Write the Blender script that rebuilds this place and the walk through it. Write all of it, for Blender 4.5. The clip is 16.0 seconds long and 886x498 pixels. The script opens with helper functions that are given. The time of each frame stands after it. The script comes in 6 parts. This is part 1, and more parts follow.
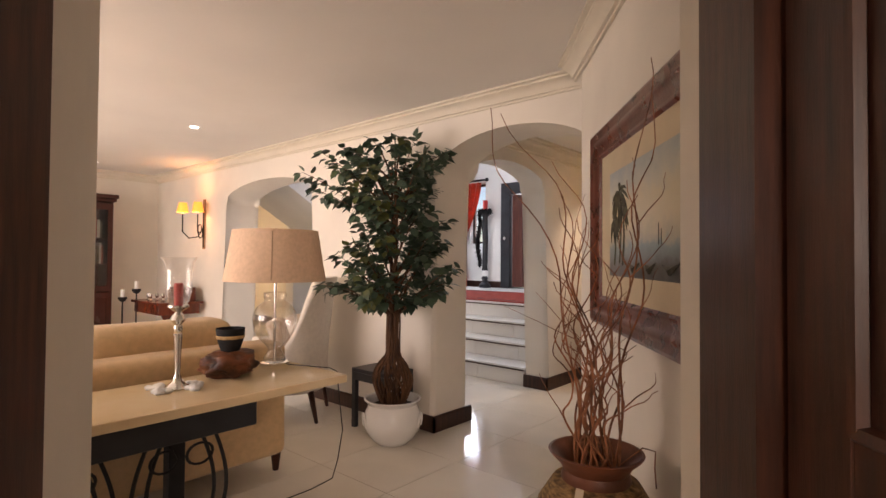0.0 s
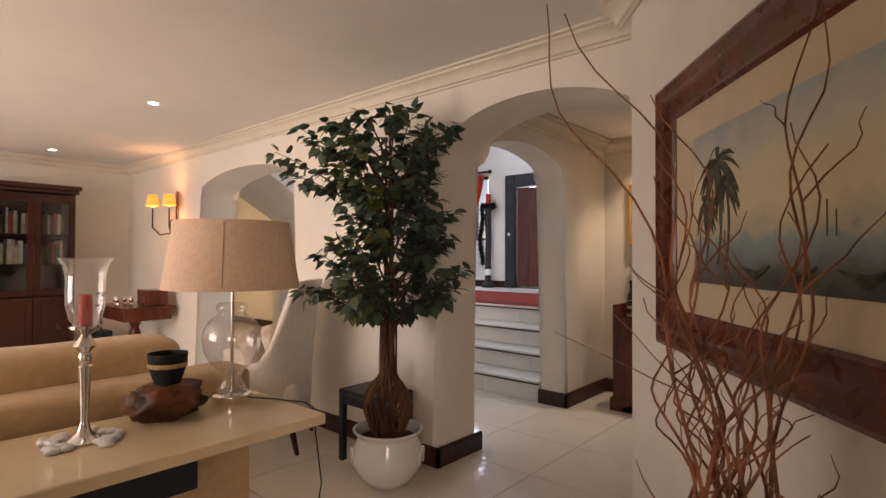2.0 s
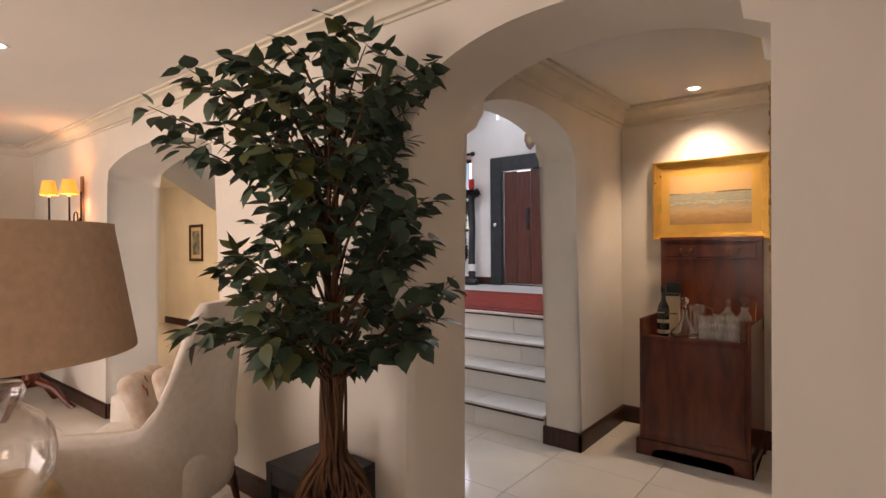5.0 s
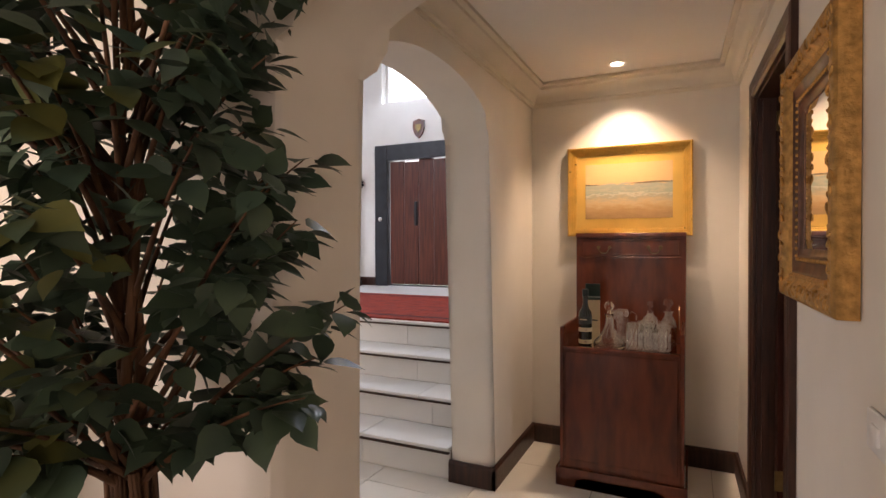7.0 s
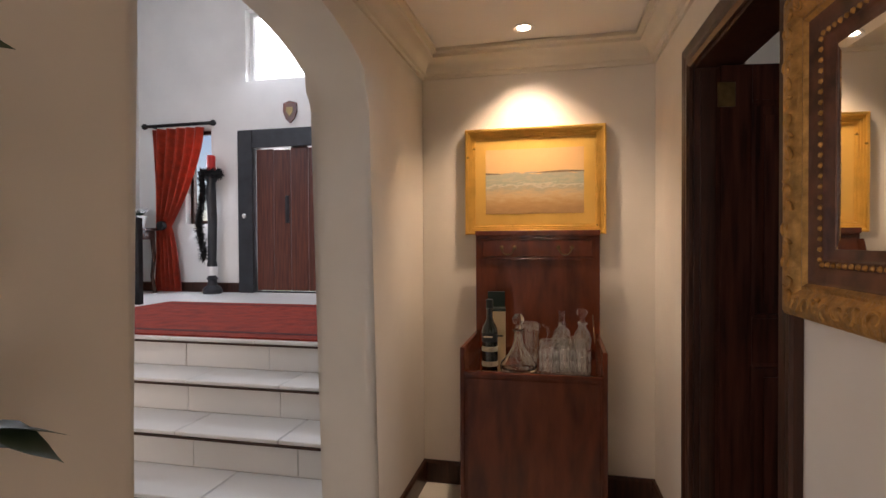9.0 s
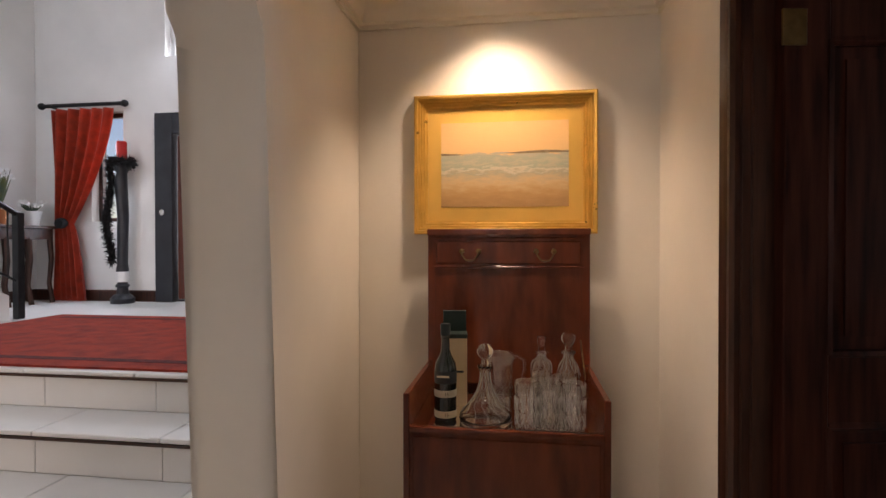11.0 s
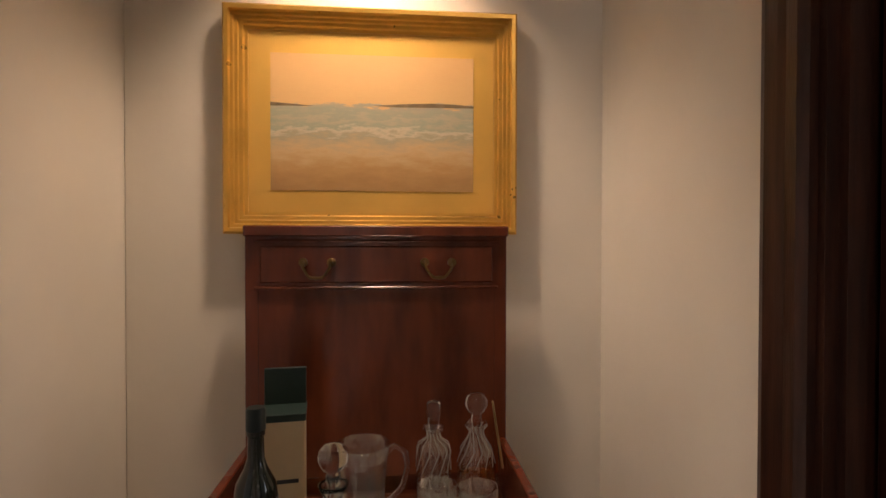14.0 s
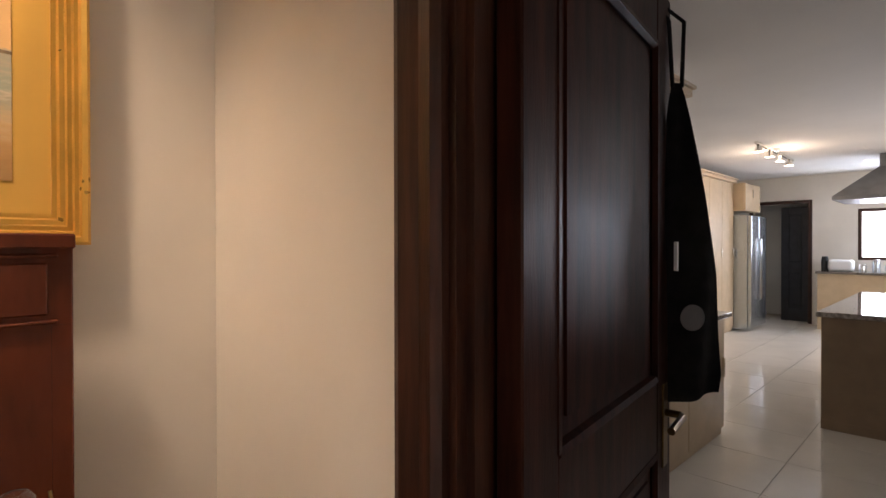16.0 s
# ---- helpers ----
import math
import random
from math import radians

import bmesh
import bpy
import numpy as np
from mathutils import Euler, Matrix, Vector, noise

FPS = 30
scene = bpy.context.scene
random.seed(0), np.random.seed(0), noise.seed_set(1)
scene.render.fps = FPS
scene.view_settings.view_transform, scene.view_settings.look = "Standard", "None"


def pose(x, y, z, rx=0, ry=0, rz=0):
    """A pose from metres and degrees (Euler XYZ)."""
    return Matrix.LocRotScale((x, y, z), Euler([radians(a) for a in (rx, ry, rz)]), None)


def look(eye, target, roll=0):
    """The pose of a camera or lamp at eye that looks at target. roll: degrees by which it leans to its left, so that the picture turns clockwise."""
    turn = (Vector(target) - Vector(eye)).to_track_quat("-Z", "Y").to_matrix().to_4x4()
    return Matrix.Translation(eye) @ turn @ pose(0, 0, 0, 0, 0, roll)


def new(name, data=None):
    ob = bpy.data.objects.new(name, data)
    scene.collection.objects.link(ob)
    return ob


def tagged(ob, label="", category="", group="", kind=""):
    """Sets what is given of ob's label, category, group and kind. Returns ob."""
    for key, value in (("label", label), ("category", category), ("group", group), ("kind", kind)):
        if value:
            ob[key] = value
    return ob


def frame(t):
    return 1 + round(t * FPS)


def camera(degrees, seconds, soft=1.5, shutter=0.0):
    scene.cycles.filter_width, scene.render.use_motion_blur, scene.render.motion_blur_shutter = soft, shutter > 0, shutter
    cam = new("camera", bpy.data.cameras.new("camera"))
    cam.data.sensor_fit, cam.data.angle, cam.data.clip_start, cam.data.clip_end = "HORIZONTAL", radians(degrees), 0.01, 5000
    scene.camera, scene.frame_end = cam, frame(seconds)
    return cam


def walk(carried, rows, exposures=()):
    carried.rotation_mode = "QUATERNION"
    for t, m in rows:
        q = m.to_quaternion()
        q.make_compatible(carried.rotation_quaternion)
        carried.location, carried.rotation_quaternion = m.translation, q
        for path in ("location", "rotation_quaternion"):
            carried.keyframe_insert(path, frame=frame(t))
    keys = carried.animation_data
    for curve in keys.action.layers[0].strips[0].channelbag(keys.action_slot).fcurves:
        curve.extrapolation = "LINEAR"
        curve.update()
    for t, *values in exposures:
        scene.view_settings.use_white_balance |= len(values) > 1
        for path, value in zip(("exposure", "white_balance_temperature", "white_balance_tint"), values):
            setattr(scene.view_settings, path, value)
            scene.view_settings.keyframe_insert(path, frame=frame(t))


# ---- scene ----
cam = camera(80.5, 16.0)
PATH = [
    (0, (-0.941, 1.27, 1.283), (-2.257, 2.775, 1.323), 0.4),
    (0.5, (-1.066, 1.394, 1.288), (-2.379, 2.902, 1.323), 0.3),
    (1, (-1.191, 1.513, 1.290), (-2.502, 3.023, 1.323), 0.2),
    (1.5, (-1.3, 1.635, 1.291), (-2.611, 3.145, 1.323), 0.3),
    (2, (-1.42, 1.745, 1.293), (-2.729, 3.257, 1.323), 0.2),
    (2.5, (-1.547, 1.848, 1.291), (-2.848, 3.367, 1.321), 0.2),
    (3, (-1.675, 1.968, 1.290), (-2.965, 3.495, 1.328), 0.2),
    (5.5, (-2.240, 2.725, 1.394), (-3.452, 4.315, 1.364), -0.6),
    (6, (-2.383, 2.864, 1.395), (-3.521, 4.508, 1.364), -0.5),
    (6.5, (-2.491, 2.985, 1.380), (-3.486, 4.72, 1.352), -0.3),
    (7, (-2.585, 3.125, 1.373), (-3.44, 4.933, 1.345), -0.2),
    (7.5, (-2.652, 3.278, 1.370), (-3.395, 5.135, 1.345), -0.2),
    (8, (-2.713, 3.438, 1.373), (-3.358, 5.331, 1.346), -0.3),
    (8.5, (-2.767, 3.595, 1.372), (-3.293, 5.525, 1.345), -0.3),
    (9, (-2.807, 3.755, 1.370), (-3.244, 5.706, 1.340), -0.3),
    (9.5, (-2.838, 3.927, 1.375), (-3.217, 5.891, 1.343), -0.4),
    (10, (-2.86, 4.099, 1.372), (-3.194, 6.07, 1.34), -0.3),
    (12.5, (-2.912, 4.912, 1.365), (-3.150, 6.898, 1.356), 0.1),
    (13, (-2.912, 5.035, 1.37), (-3.112, 7.025, 1.35), 0.1),
    (13.5, (-2.902, 5.15, 1.368), (-2.962, 7.149, 1.358), 0.1),
    (14, (-2.887, 5.25, 1.384), (-2.708, 7.242, 1.358), 0.1),
    (14.5, (-2.868, 5.335, 1.395), (-2.372, 7.273, 1.369), 0.2),
    (15, (-2.838, 5.4, 1.402), (-2.047, 7.237, 1.385), 0.2),
    (15.5, (-2.808, 5.437, 1.402), (-1.701, 7.102, 1.391), 0.0),
    (16, (-2.8, 5.442, 1.403), (-1.385, 6.855, 1.388), -0.1),
]
walk(cam, [(t, look(eye, target, roll)) for t, eye, target, roll in PATH], [(0, 0.55, 6850, 24), (0.7, 0.34, 6850, 24), (3, 0.15, 6850, 24), (5.5, 0.25, 6850, 24), (7, 0.5, 6850, 24), (9, 0.2, 6850, 24), (10, 0.2, 6850, 24), (12.5, 0.05, 6850, 24), (14, -0.15, 6850, 24), (14.7, -0.1, 6850, 24), (16, 0.25, 6850, 24)])

# ---- world and lamps ----
world = bpy.data.worlds.new("sky")
scene.world = world
world.use_nodes = True
sky = world.node_tree.nodes.new("ShaderNodeTexSky")
sky.sky_type = "NISHITA"
sky.sun_disc = False
sky.sun_elevation, sky.sun_rotation = radians(48), radians(200)
world.node_tree.nodes["Background"].inputs[1].default_value = 0.12
world.node_tree.links.new(sky.outputs[0], world.node_tree.nodes["Background"].inputs[0])

sun = new("sun", bpy.data.lights.new("sun", "SUN"))
sun.data.energy, sun.data.angle, sun.data.color = 3.0, radians(0.5), (1, 0.95, 0.88)
sun.matrix_world = look((0, 0, 10), (-2.0, 5.6, 0.3))


# A rectangular soft lamp, used at windows and for added fills.
def area_light(name, place, target, w, h, power, color):
    la = bpy.data.lights.new(name, "AREA")
    la.shape, la.size, la.size_y, la.energy, la.color = "RECTANGLE", w, h, power, color
    ob = new(name, la)
    ob.matrix_world = look(place, target)
    return ob


def spot(name, place, target, power, degrees, color=(1, 0.72, 0.42), blend=0.5, radius=0.03):
    la = bpy.data.lights.new(name, "SPOT")
    la.energy, la.spot_size, la.spot_blend, la.color, la.shadow_soft_size = power, radians(degrees), blend, color, radius
    ob = new(name, la)
    ob.matrix_world = look(place, target)
    return ob


DAY = (0.86, 0.93, 1.0)
HALLDAY = (0.72, 0.86, 1.0)
CEIL = 2.42
area_light("living_window_light", (-4.9, -1.55, 1.35), (-3.7, 4, 1.2), 3.1, 2.0, 112, (1.0, 0.90, 0.80))
area_light("hall_high_window_light", (-5.75, 9.44, 3.75), (-5.0, 5.5, 0.8), 1.5, 0.8, 44, HALLDAY)
area_light("hall_side_window_light", (-7.25, 9.40, 1.95), (-6.0, 6.0, 1.0), 0.35, 1.1, 12, HALLDAY)
# Added cool fill hung high over the stair, with no window behind it.
area_light("hall_fill_light", (-7.6, 5.2, 4.0), (-5.5, 8.0, 1.5), 1.2, 1.2, 27, HALLDAY)
area_light("kitchen_window_light", (8.1, 5.7, 1.6), (2.0, 6.2, 1.2), 1.9, 0.8, 64, (0.68, 0.84, 1.0))
# Fill added at an invented, unseen south opening to brighten the kitchen.
area_light("kitchen_fill_light", (4.5, 3.36, 1.7), (4.5, 7.0, 0.8), 2.6, 1.2, 40, (0.80, 0.91, 1.0))
# Unseen warm fill added behind the start; no window stands there.
area_light("entry_fill_light", (0.9, -0.6, 1.6), (-1.2, 1.8, 1.2), 1.2, 1.3, 38, (1.0, 0.83, 0.67))
spot("picture_spot", (-2.98, 6.37, CEIL - 0.03), (-2.95, 6.58, 0.8), 56, 104, (1, 0.80, 0.56), 1.0, 0.05)
spot("ceiling_spot_near", (-5.5, 3.2, CEIL - 0.03), (-5.5, 3.2, 0), 14, 110, (1, 0.75, 0.48), 0.8)
spot("ceiling_spot_far", (-8.25, 3.2, CEIL - 0.03), (-8.3, 3.2, 0), 4, 110, (1, 0.75, 0.48), 0.8)


def bulb(name, place, power, color=(1, 0.6, 0.25), radius=0.02):
    la = bpy.data.lights.new(name, "POINT")
    la.energy, la.color, la.shadow_soft_size = power, color, radius
    ob = new(name, la)
    ob.location = place
    return ob


# ---- materials ----
def material(name, color, rough=0.5, metal=0.0, var=0.12, scale=6.0, bump=0.0, bscale=60.0, trans=0.0, ior=1.45,
             stretch=(1, 1, 1), color2=None, coat=0.0, emit=None, power=0.0, detail=6.0, sheen=0.0, sub=None):
    m = bpy.data.materials.new(name)
    m.use_nodes = True
    nt = m.node_tree
    b = nt.nodes["Principled BSDF"]
    b.inputs["Roughness"].default_value = rough
    b.inputs["Metallic"].default_value = metal
    b.inputs["Transmission Weight"].default_value = trans
    b.inputs["IOR"].default_value = ior
    b.inputs["Coat Weight"].default_value = coat
    b.inputs["Coat Roughness"].default_value = 0.08
    b.inputs["Sheen Weight"].default_value = sheen
    if emit:
        b.inputs["Emission Color"].default_value = (*emit, 1)
        b.inputs["Emission Strength"].default_value = power
    tc = nt.nodes.new("ShaderNodeTexCoord")
    mp = nt.nodes.new("ShaderNodeMapping")
    mp.inputs["Scale"].default_value = stretch
    nt.links.new(tc.outputs["Object"], mp.inputs[0])
    n1 = nt.nodes.new("ShaderNodeTexNoise")
    n1.inputs["Scale"].default_value, n1.inputs["Detail"].default_value = scale, detail
    nt.links.new(mp.outputs[0], n1.inputs["Vector"])
    ramp = nt.nodes.new("ShaderNodeMix")
    ramp.data_type = "RGBA"
    c2 = color2 or tuple(max(0, c * (1 - 2 * var)) for c in color)
    c1 = color if color2 else tuple(min(1, c * (1 + var)) for c in color)
    ramp.inputs["A"].default_value, ramp.inputs["B"].default_value = (*c1, 1), (*c2, 1)
    rr = nt.nodes.new("ShaderNodeMapRange")
    rr.inputs["From Min"].default_value, rr.inputs["From Max"].default_value = 0.3, 0.7
    nt.links.new(n1.outputs["Fac"], rr.inputs["Value"])
    nt.links.new(rr.outputs[0], ramp.inputs["Factor"])
    nt.links.new(ramp.outputs["Result"], b.inputs["Base Color"])
    if 0.03 < rough < 0.95 and not trans:
        r2 = nt.nodes.new("ShaderNodeMapRange")
        r2.inputs["To Min"].default_value, r2.inputs["To Max"].default_value = rough * 0.8, min(1, rough * 1.2)
        n3 = nt.nodes.new("ShaderNodeTexNoise")
        n3.inputs["Scale"].default_value = scale * 2.3
        nt.links.new(tc.outputs["Object"], n3.inputs["Vector"])
        nt.links.new(n3.outputs["Fac"], r2.inputs["Value"])
        nt.links.new(r2.outputs[0], b.inputs["Roughness"])
    if bump:
        n2 = nt.nodes.new("ShaderNodeTexNoise")
        n2.inputs["Scale"].default_value, n2.inputs["Detail"].default_value = bscale, 5
        nt.links.new(mp.outputs[0], n2.inputs["Vector"])
        bp = nt.nodes.new("ShaderNodeBump")
        bp.inputs["Strength"].default_value, bp.inputs["Distance"].default_value = bump, 0.01
        nt.links.new(n2.outputs["Fac"], bp.inputs["Height"])
        nt.links.new(bp.outputs[0], b.inputs["Normal"])
    return m


PLASTER = material("cream plaster", (0.80, 0.75, 0.67), 0.75, var=0.035, scale=2.2, bump=0.10, bscale=14)
PLASTER_WHITE = material("white plaster", (0.80, 0.79, 0.76), 0.75, var=0.03, scale=2.2, bump=0.10, bscale=14)
CEILING = material("ceiling paint", (0.80, 0.77, 0.73), 0.85, var=0.02, scale=1.5, bump=0.03, bscale=40)
CROWN = material("crown paint", (0.74, 0.68, 0.57), 0.6, var=0.03, scale=4)
TILE = material("polished porcelain", (0.82, 0.77, 0.68), 0.09, var=0.03, scale=3.0, coat=0.0)
GROUT = material("grout", (0.42, 0.37, 0.31), 0.9, var=0.1, scale=20)
STEP_TILE = material("white step tile", (0.76, 0.75, 0.72), 0.32, var=0.012, scale=5)
DARKWOOD = material("dark stained timber", (0.050, 0.017, 0.009), 0.36, var=0.3, scale=5, stretch=(12, 12, 1), bump=0.08, bscale=30)
DOORWOOD = material("dark red timber", (0.044, 0.013, 0.008), 0.38, var=0.35, scale=4, stretch=(10, 10, 0.8), bump=0.05, bscale=30)
DOORWOOD.node_tree.nodes["Principled BSDF"].inputs["Specular IOR Level"].default_value = 0.1
BOOKWOOD = material("dark bookcase wood", (0.050, 0.013, 0.008), 0.25, var=0.35, scale=3.2, stretch=(5, 5, 1.2), bump=0.02, bscale=40, color2=(0.04, 0.011, 0.007), detail=9)
MAHOGANY = material("polished mahogany", (0.165, 0.040, 0.017), 0.22, var=0.35, scale=3.2, stretch=(5, 5, 1.2), bump=0.02, bscale=40, color2=(0.075, 0.018, 0.010), detail=9)
REDBOARD = material("varnished red boards", (0.16, 0.045, 0.025), 0.35, var=0.3, scale=4, stretch=(14, 14, 0.7), bump=0.06, bscale=30, color2=(0.07, 0.018, 0.012))
BLACKPAINT = material("charcoal door paint", (0.022, 0.024, 0.030), 0.4, var=0.2, scale=9)
GOLD = material("gilded wood", (0.82, 0.49, 0.11), 0.30, metal=0.7, var=0.07, scale=14, bump=0.03, bscale=50)
OLDGOLD = material("antique gilt carving", (0.52, 0.29, 0.09), 0.40, metal=0.6, var=0.22, scale=40, bump=0.4, bscale=90)
GOLDMAT = material("gold picture mount", (0.80, 0.48, 0.11), 0.40, metal=0.35, var=0.06, scale=5)
GLASS = material("clear glass", (1, 1, 1), 0.0, trans=1.0, ior=1.45, var=0.0)
MIRROR = material("mirror silver", (0.92, 0.93, 0.92), 0.01, metal=1.0, var=0.0)
CHROME = material("chrome", (0.75, 0.73, 0.70), 0.12, metal=1.0, var=0.05)
BRASS = material("aged brass", (0.20, 0.13, 0.055), 0.3, metal=1.0, var=0.15, scale=30)
IRON = material("black iron", (0.012, 0.012, 0.013), 0.45, metal=0.3, var=0.3, scale=20, bump=0.1)
SOFAFAB = material("cream sofa linen", (0.70, 0.49, 0.27), 0.9, var=0.05, scale=30, bump=0.15, bscale=500, sheen=0.2)
CHAIRFAB = material("white linen", (0.74, 0.68, 0.60), 0.9, var=0.04, scale=30, bump=0.12, bscale=500, sheen=0.2)
SHADEFAB = material("beige lamp shade", (0.70, 0.50, 0.35), 0.9, var=0.05, scale=60, bump=0.1, bscale=400)
MARBLE = material("cream marble", (0.80, 0.66, 0.44), 0.12, var=0.10, scale=3, color2=(0.70, 0.53, 0.31), detail=10)
CERAMIC = material("white glazed ceramic", (0.80, 0.80, 0.79), 0.10, var=0.02, scale=5, coat=0.3)
TERRA = material("brown terracotta", (0.16, 0.055, 0.028), 0.45, var=0.25, scale=9, bump=0.15)
SOIL = material("soil", (0.06, 0.035, 0.022), 0.95, var=0.4, scale=30, bump=0.8, bscale=60)
BARK = material("fig bark", (0.13, 0.062, 0.030), 0.8, var=0.4, scale=20, stretch=(1, 1, 0.2), bump=0.5, bscale=60)
TWIG = material("willow twig", (0.30, 0.115, 0.050), 0.55, var=0.4, scale=14, bump=0.2)
CURTAIN = material("red curtain cloth", (0.58, 0.055, 0.018), 0.8, var=0.15, scale=12, bump=0.1, bscale=300, sheen=0.3)
CANDLERED = material("red wax", (0.50, 0.02, 0.015), 0.4, var=0.1)
RUG = material("red wool rug", (0.36, 0.034, 0.011), 0.95, var=0.4, scale=9, bump=0.6, bscale=160, color2=(0.18, 0.015, 0.007))
BLACKFEATHER = material("black feather", (0.010, 0.010, 0.011), 0.8, var=0.3, scale=40)
WHITEPAINT = material("white paint", (0.80, 0.80, 0.79), 0.4, var=0.02)
APRON = material("black apron cloth", (0.012, 0.011, 0.012), 0.9, var=0.3, scale=20, bump=0.2, bscale=250)
GREYPRINT = material("grey print", (0.16, 0.16, 0.17), 0.9, var=0.1)
KCABINET = material("cream kitchen units", (0.55, 0.41, 0.26), 0.4, var=0.05)
ISLAND = material("taupe island panel", (0.30, 0.215, 0.14), 0.4, var=0.08)
GRANITE = material("polished granite", (0.20, 0.17, 0.14), 0.06, var=0.5, scale=60)
STEEL = material("brushed steel", (0.55, 0.60, 0.64), 0.22, metal=0.9, var=0.08, scale=8, stretch=(1, 1, 20))
HOODGREY = material("hood grey", (0.20, 0.20, 0.20), 0.4, metal=0.4, var=0.1)
DAYGLOW = material("bright daylight beyond the panes", (0.9, 0.95, 1.0), 0.9, var=0.0, emit=(0.93, 0.97, 1.0), power=2.6)
LAMPGLOW = material("lit lamp glass", (1, 0.9, 0.75), 0.5, var=0.0, emit=(1, 0.86, 0.66), power=14)
SCONCEGLOW = material("amber lit shade", (0.9, 0.45, 0.10), 0.8, var=0.0, emit=(1, 0.30, 0.03), power=0.9)


def thin_glass(name, body=0.06, tint=(1, 1, 1)):
    """Thin clear glass: see-through, with reflections that grow at grazing angles and a little scatter in the cuts."""
    m = bpy.data.materials.new(name)
    m.use_nodes = True
    nt = m.node_tree
    nt.nodes.remove(nt.nodes["Principled BSDF"])
    out = nt.nodes["Material Output"]
    tr, df, gl = nt.nodes.new("ShaderNodeBsdfTransparent"), nt.nodes.new("ShaderNodeBsdfTranslucent"), nt.nodes.new("ShaderNodeBsdfGlossy")
    tr.inputs[0].default_value = (*tint, 1)
    df.inputs[0].default_value = (0.85, 0.85, 0.83, 1)
    gl.inputs["Roughness"].default_value = 0.03
    m1, m2 = nt.nodes.new("ShaderNodeMixShader"), nt.nodes.new("ShaderNodeMixShader")
    m1.inputs[0].default_value = body
    lw, pw, fr = nt.nodes.new("ShaderNodeLayerWeight"), nt.nodes.new("ShaderNodeMath"), nt.nodes.new("ShaderNodeMath")
    pw.operation, fr.operation = "POWER", "MULTIPLY_ADD"
    pw.inputs[1].default_value, fr.inputs[1].default_value, fr.inputs[2].default_value = 2.4, 0.75, 0.12
    nt.links.new(lw.outputs["Facing"], pw.inputs[0]), nt.links.new(pw.outputs[0], fr.inputs[0])
    nt.links.new(tr.outputs[0], m1.inputs[1]), nt.links.new(df.outputs[0], m1.inputs[2])
    nt.links.new(fr.outputs[0], m2.inputs[0]), nt.links.new(m1.outputs[0], m2.inputs[1]), nt.links.new(gl.outputs[0], m2.inputs[2])
    nt.links.new(m2.outputs[0], out.inputs[0])
    return m


THIN = thin_glass("thin clear glass", 0.09)
CLEAR = thin_glass("clear crystal", 0.03)
CUT = thin_glass("cut crystal facets", 0.5)


# ---- mesh helpers ----
def finish(name, bm, mat, parent=None, smooth=False, m=None):
    me = bpy.data.meshes.new(name)
    bmesh.ops.recalc_face_normals(bm, faces=bm.faces[:])
    bm.to_mesh(me)
    bm.free()
    for k in (mat if isinstance(mat, (list, tuple)) else [mat]):
        me.materials.append(k)
    if smooth:
        for p in me.polygons:
            p.use_smooth = True
        if smooth != "all":
            me.set_sharp_from_angle(angle=radians(38))
    ob = new(name, me)
    if m is not None:
        ob.matrix_basis = m
    if parent is not None:
        ob.parent = parent
    return ob


def thing(name, label, category, m=None, group=""):
    ob = new(name)
    ob.empty_display_size = 0.1
    if m is not None:
        ob.matrix_basis = m
    return tagged(ob, label, category, group)


def setting(ob):
    return tagged(ob, kind="structure")


def boxes(*dims, bevel=0.0, seg=2, m=None):
    bm = bmesh.new()
    for d in dims:
        x0, y0, z0, x1, y1, z1 = d
        r = bmesh.ops.create_cube(bm, size=1)
        for v in r["verts"]:
            v.co = Vector(((x0 + x1) / 2 + v.co.x * (x1 - x0), (y0 + y1) / 2 + v.co.y * (y1 - y0), (z0 + z1) / 2 + v.co.z * (z1 - z0)))
    if bevel:
        bmesh.ops.bevel(bm, geom=bm.edges[:], offset=bevel, segments=seg, affect="EDGES", profile=0.5)
    if m is not None:
        bm.transform(m)
    return bm


def lathe(profile, n=32, axis=(0, 0), squash=(1, 1)):
    bm = bmesh.new()
    rings = []
    for r, z in profile:
        if r < 1e-5:
            rings.append([bm.verts.new((axis[0], axis[1], z))])
        else:
            rings.append([bm.verts.new((axis[0] + squash[0] * r * math.cos(2 * math.pi * i / n), axis[1] + squash[1] * r * math.sin(2 * math.pi * i / n), z)) for i in range(n)])
    for a, b in zip(rings, rings[1:]):
        for i in range(n):
            j = (i + 1) % n
            if len(a) == 1 and len(b) == 1:
                continue
            if len(a) == 1:
                bm.faces.new((a[0], b[j], b[i]))
            elif len(b) == 1:
                bm.faces.new((a[i], a[j], b[0]))
            else:
                bm.faces.new((a[i], a[j], b[j], b[i]))
    return bm


def sweep(bm, points, radii, n=6, cap=True):
    pts = [Vector(p) for p in points]
    if not isinstance(radii, (list, tuple)):
        radii = [radii] * len(pts)
    prev, side = None, Vector((0.31, 0.67, 0.21)).normalized()
    for k, p in enumerate(pts):
        d = (pts[min(k + 1, len(pts) - 1)] - pts[max(k - 1, 0)]).normalized()
        a = side - d * side.dot(d)
        if a.length < 1e-3:
            a = d.orthogonal()
        a.normalize()
        side = a
        b = d.cross(a)
        ring = [bm.verts.new(p + (a * math.cos(2 * math.pi * i / n) + b * math.sin(2 * math.pi * i / n)) * radii[k]) for i in range(n)]
        if prev:
            for i in range(n):
                bm.faces.new((prev[i], prev[(i + 1) % n], ring[(i + 1) % n], ring[i]))
        elif cap:
            bm.faces.new(ring)
        prev = ring
    if cap:
        bm.faces.new(prev[::-1])
    return bm


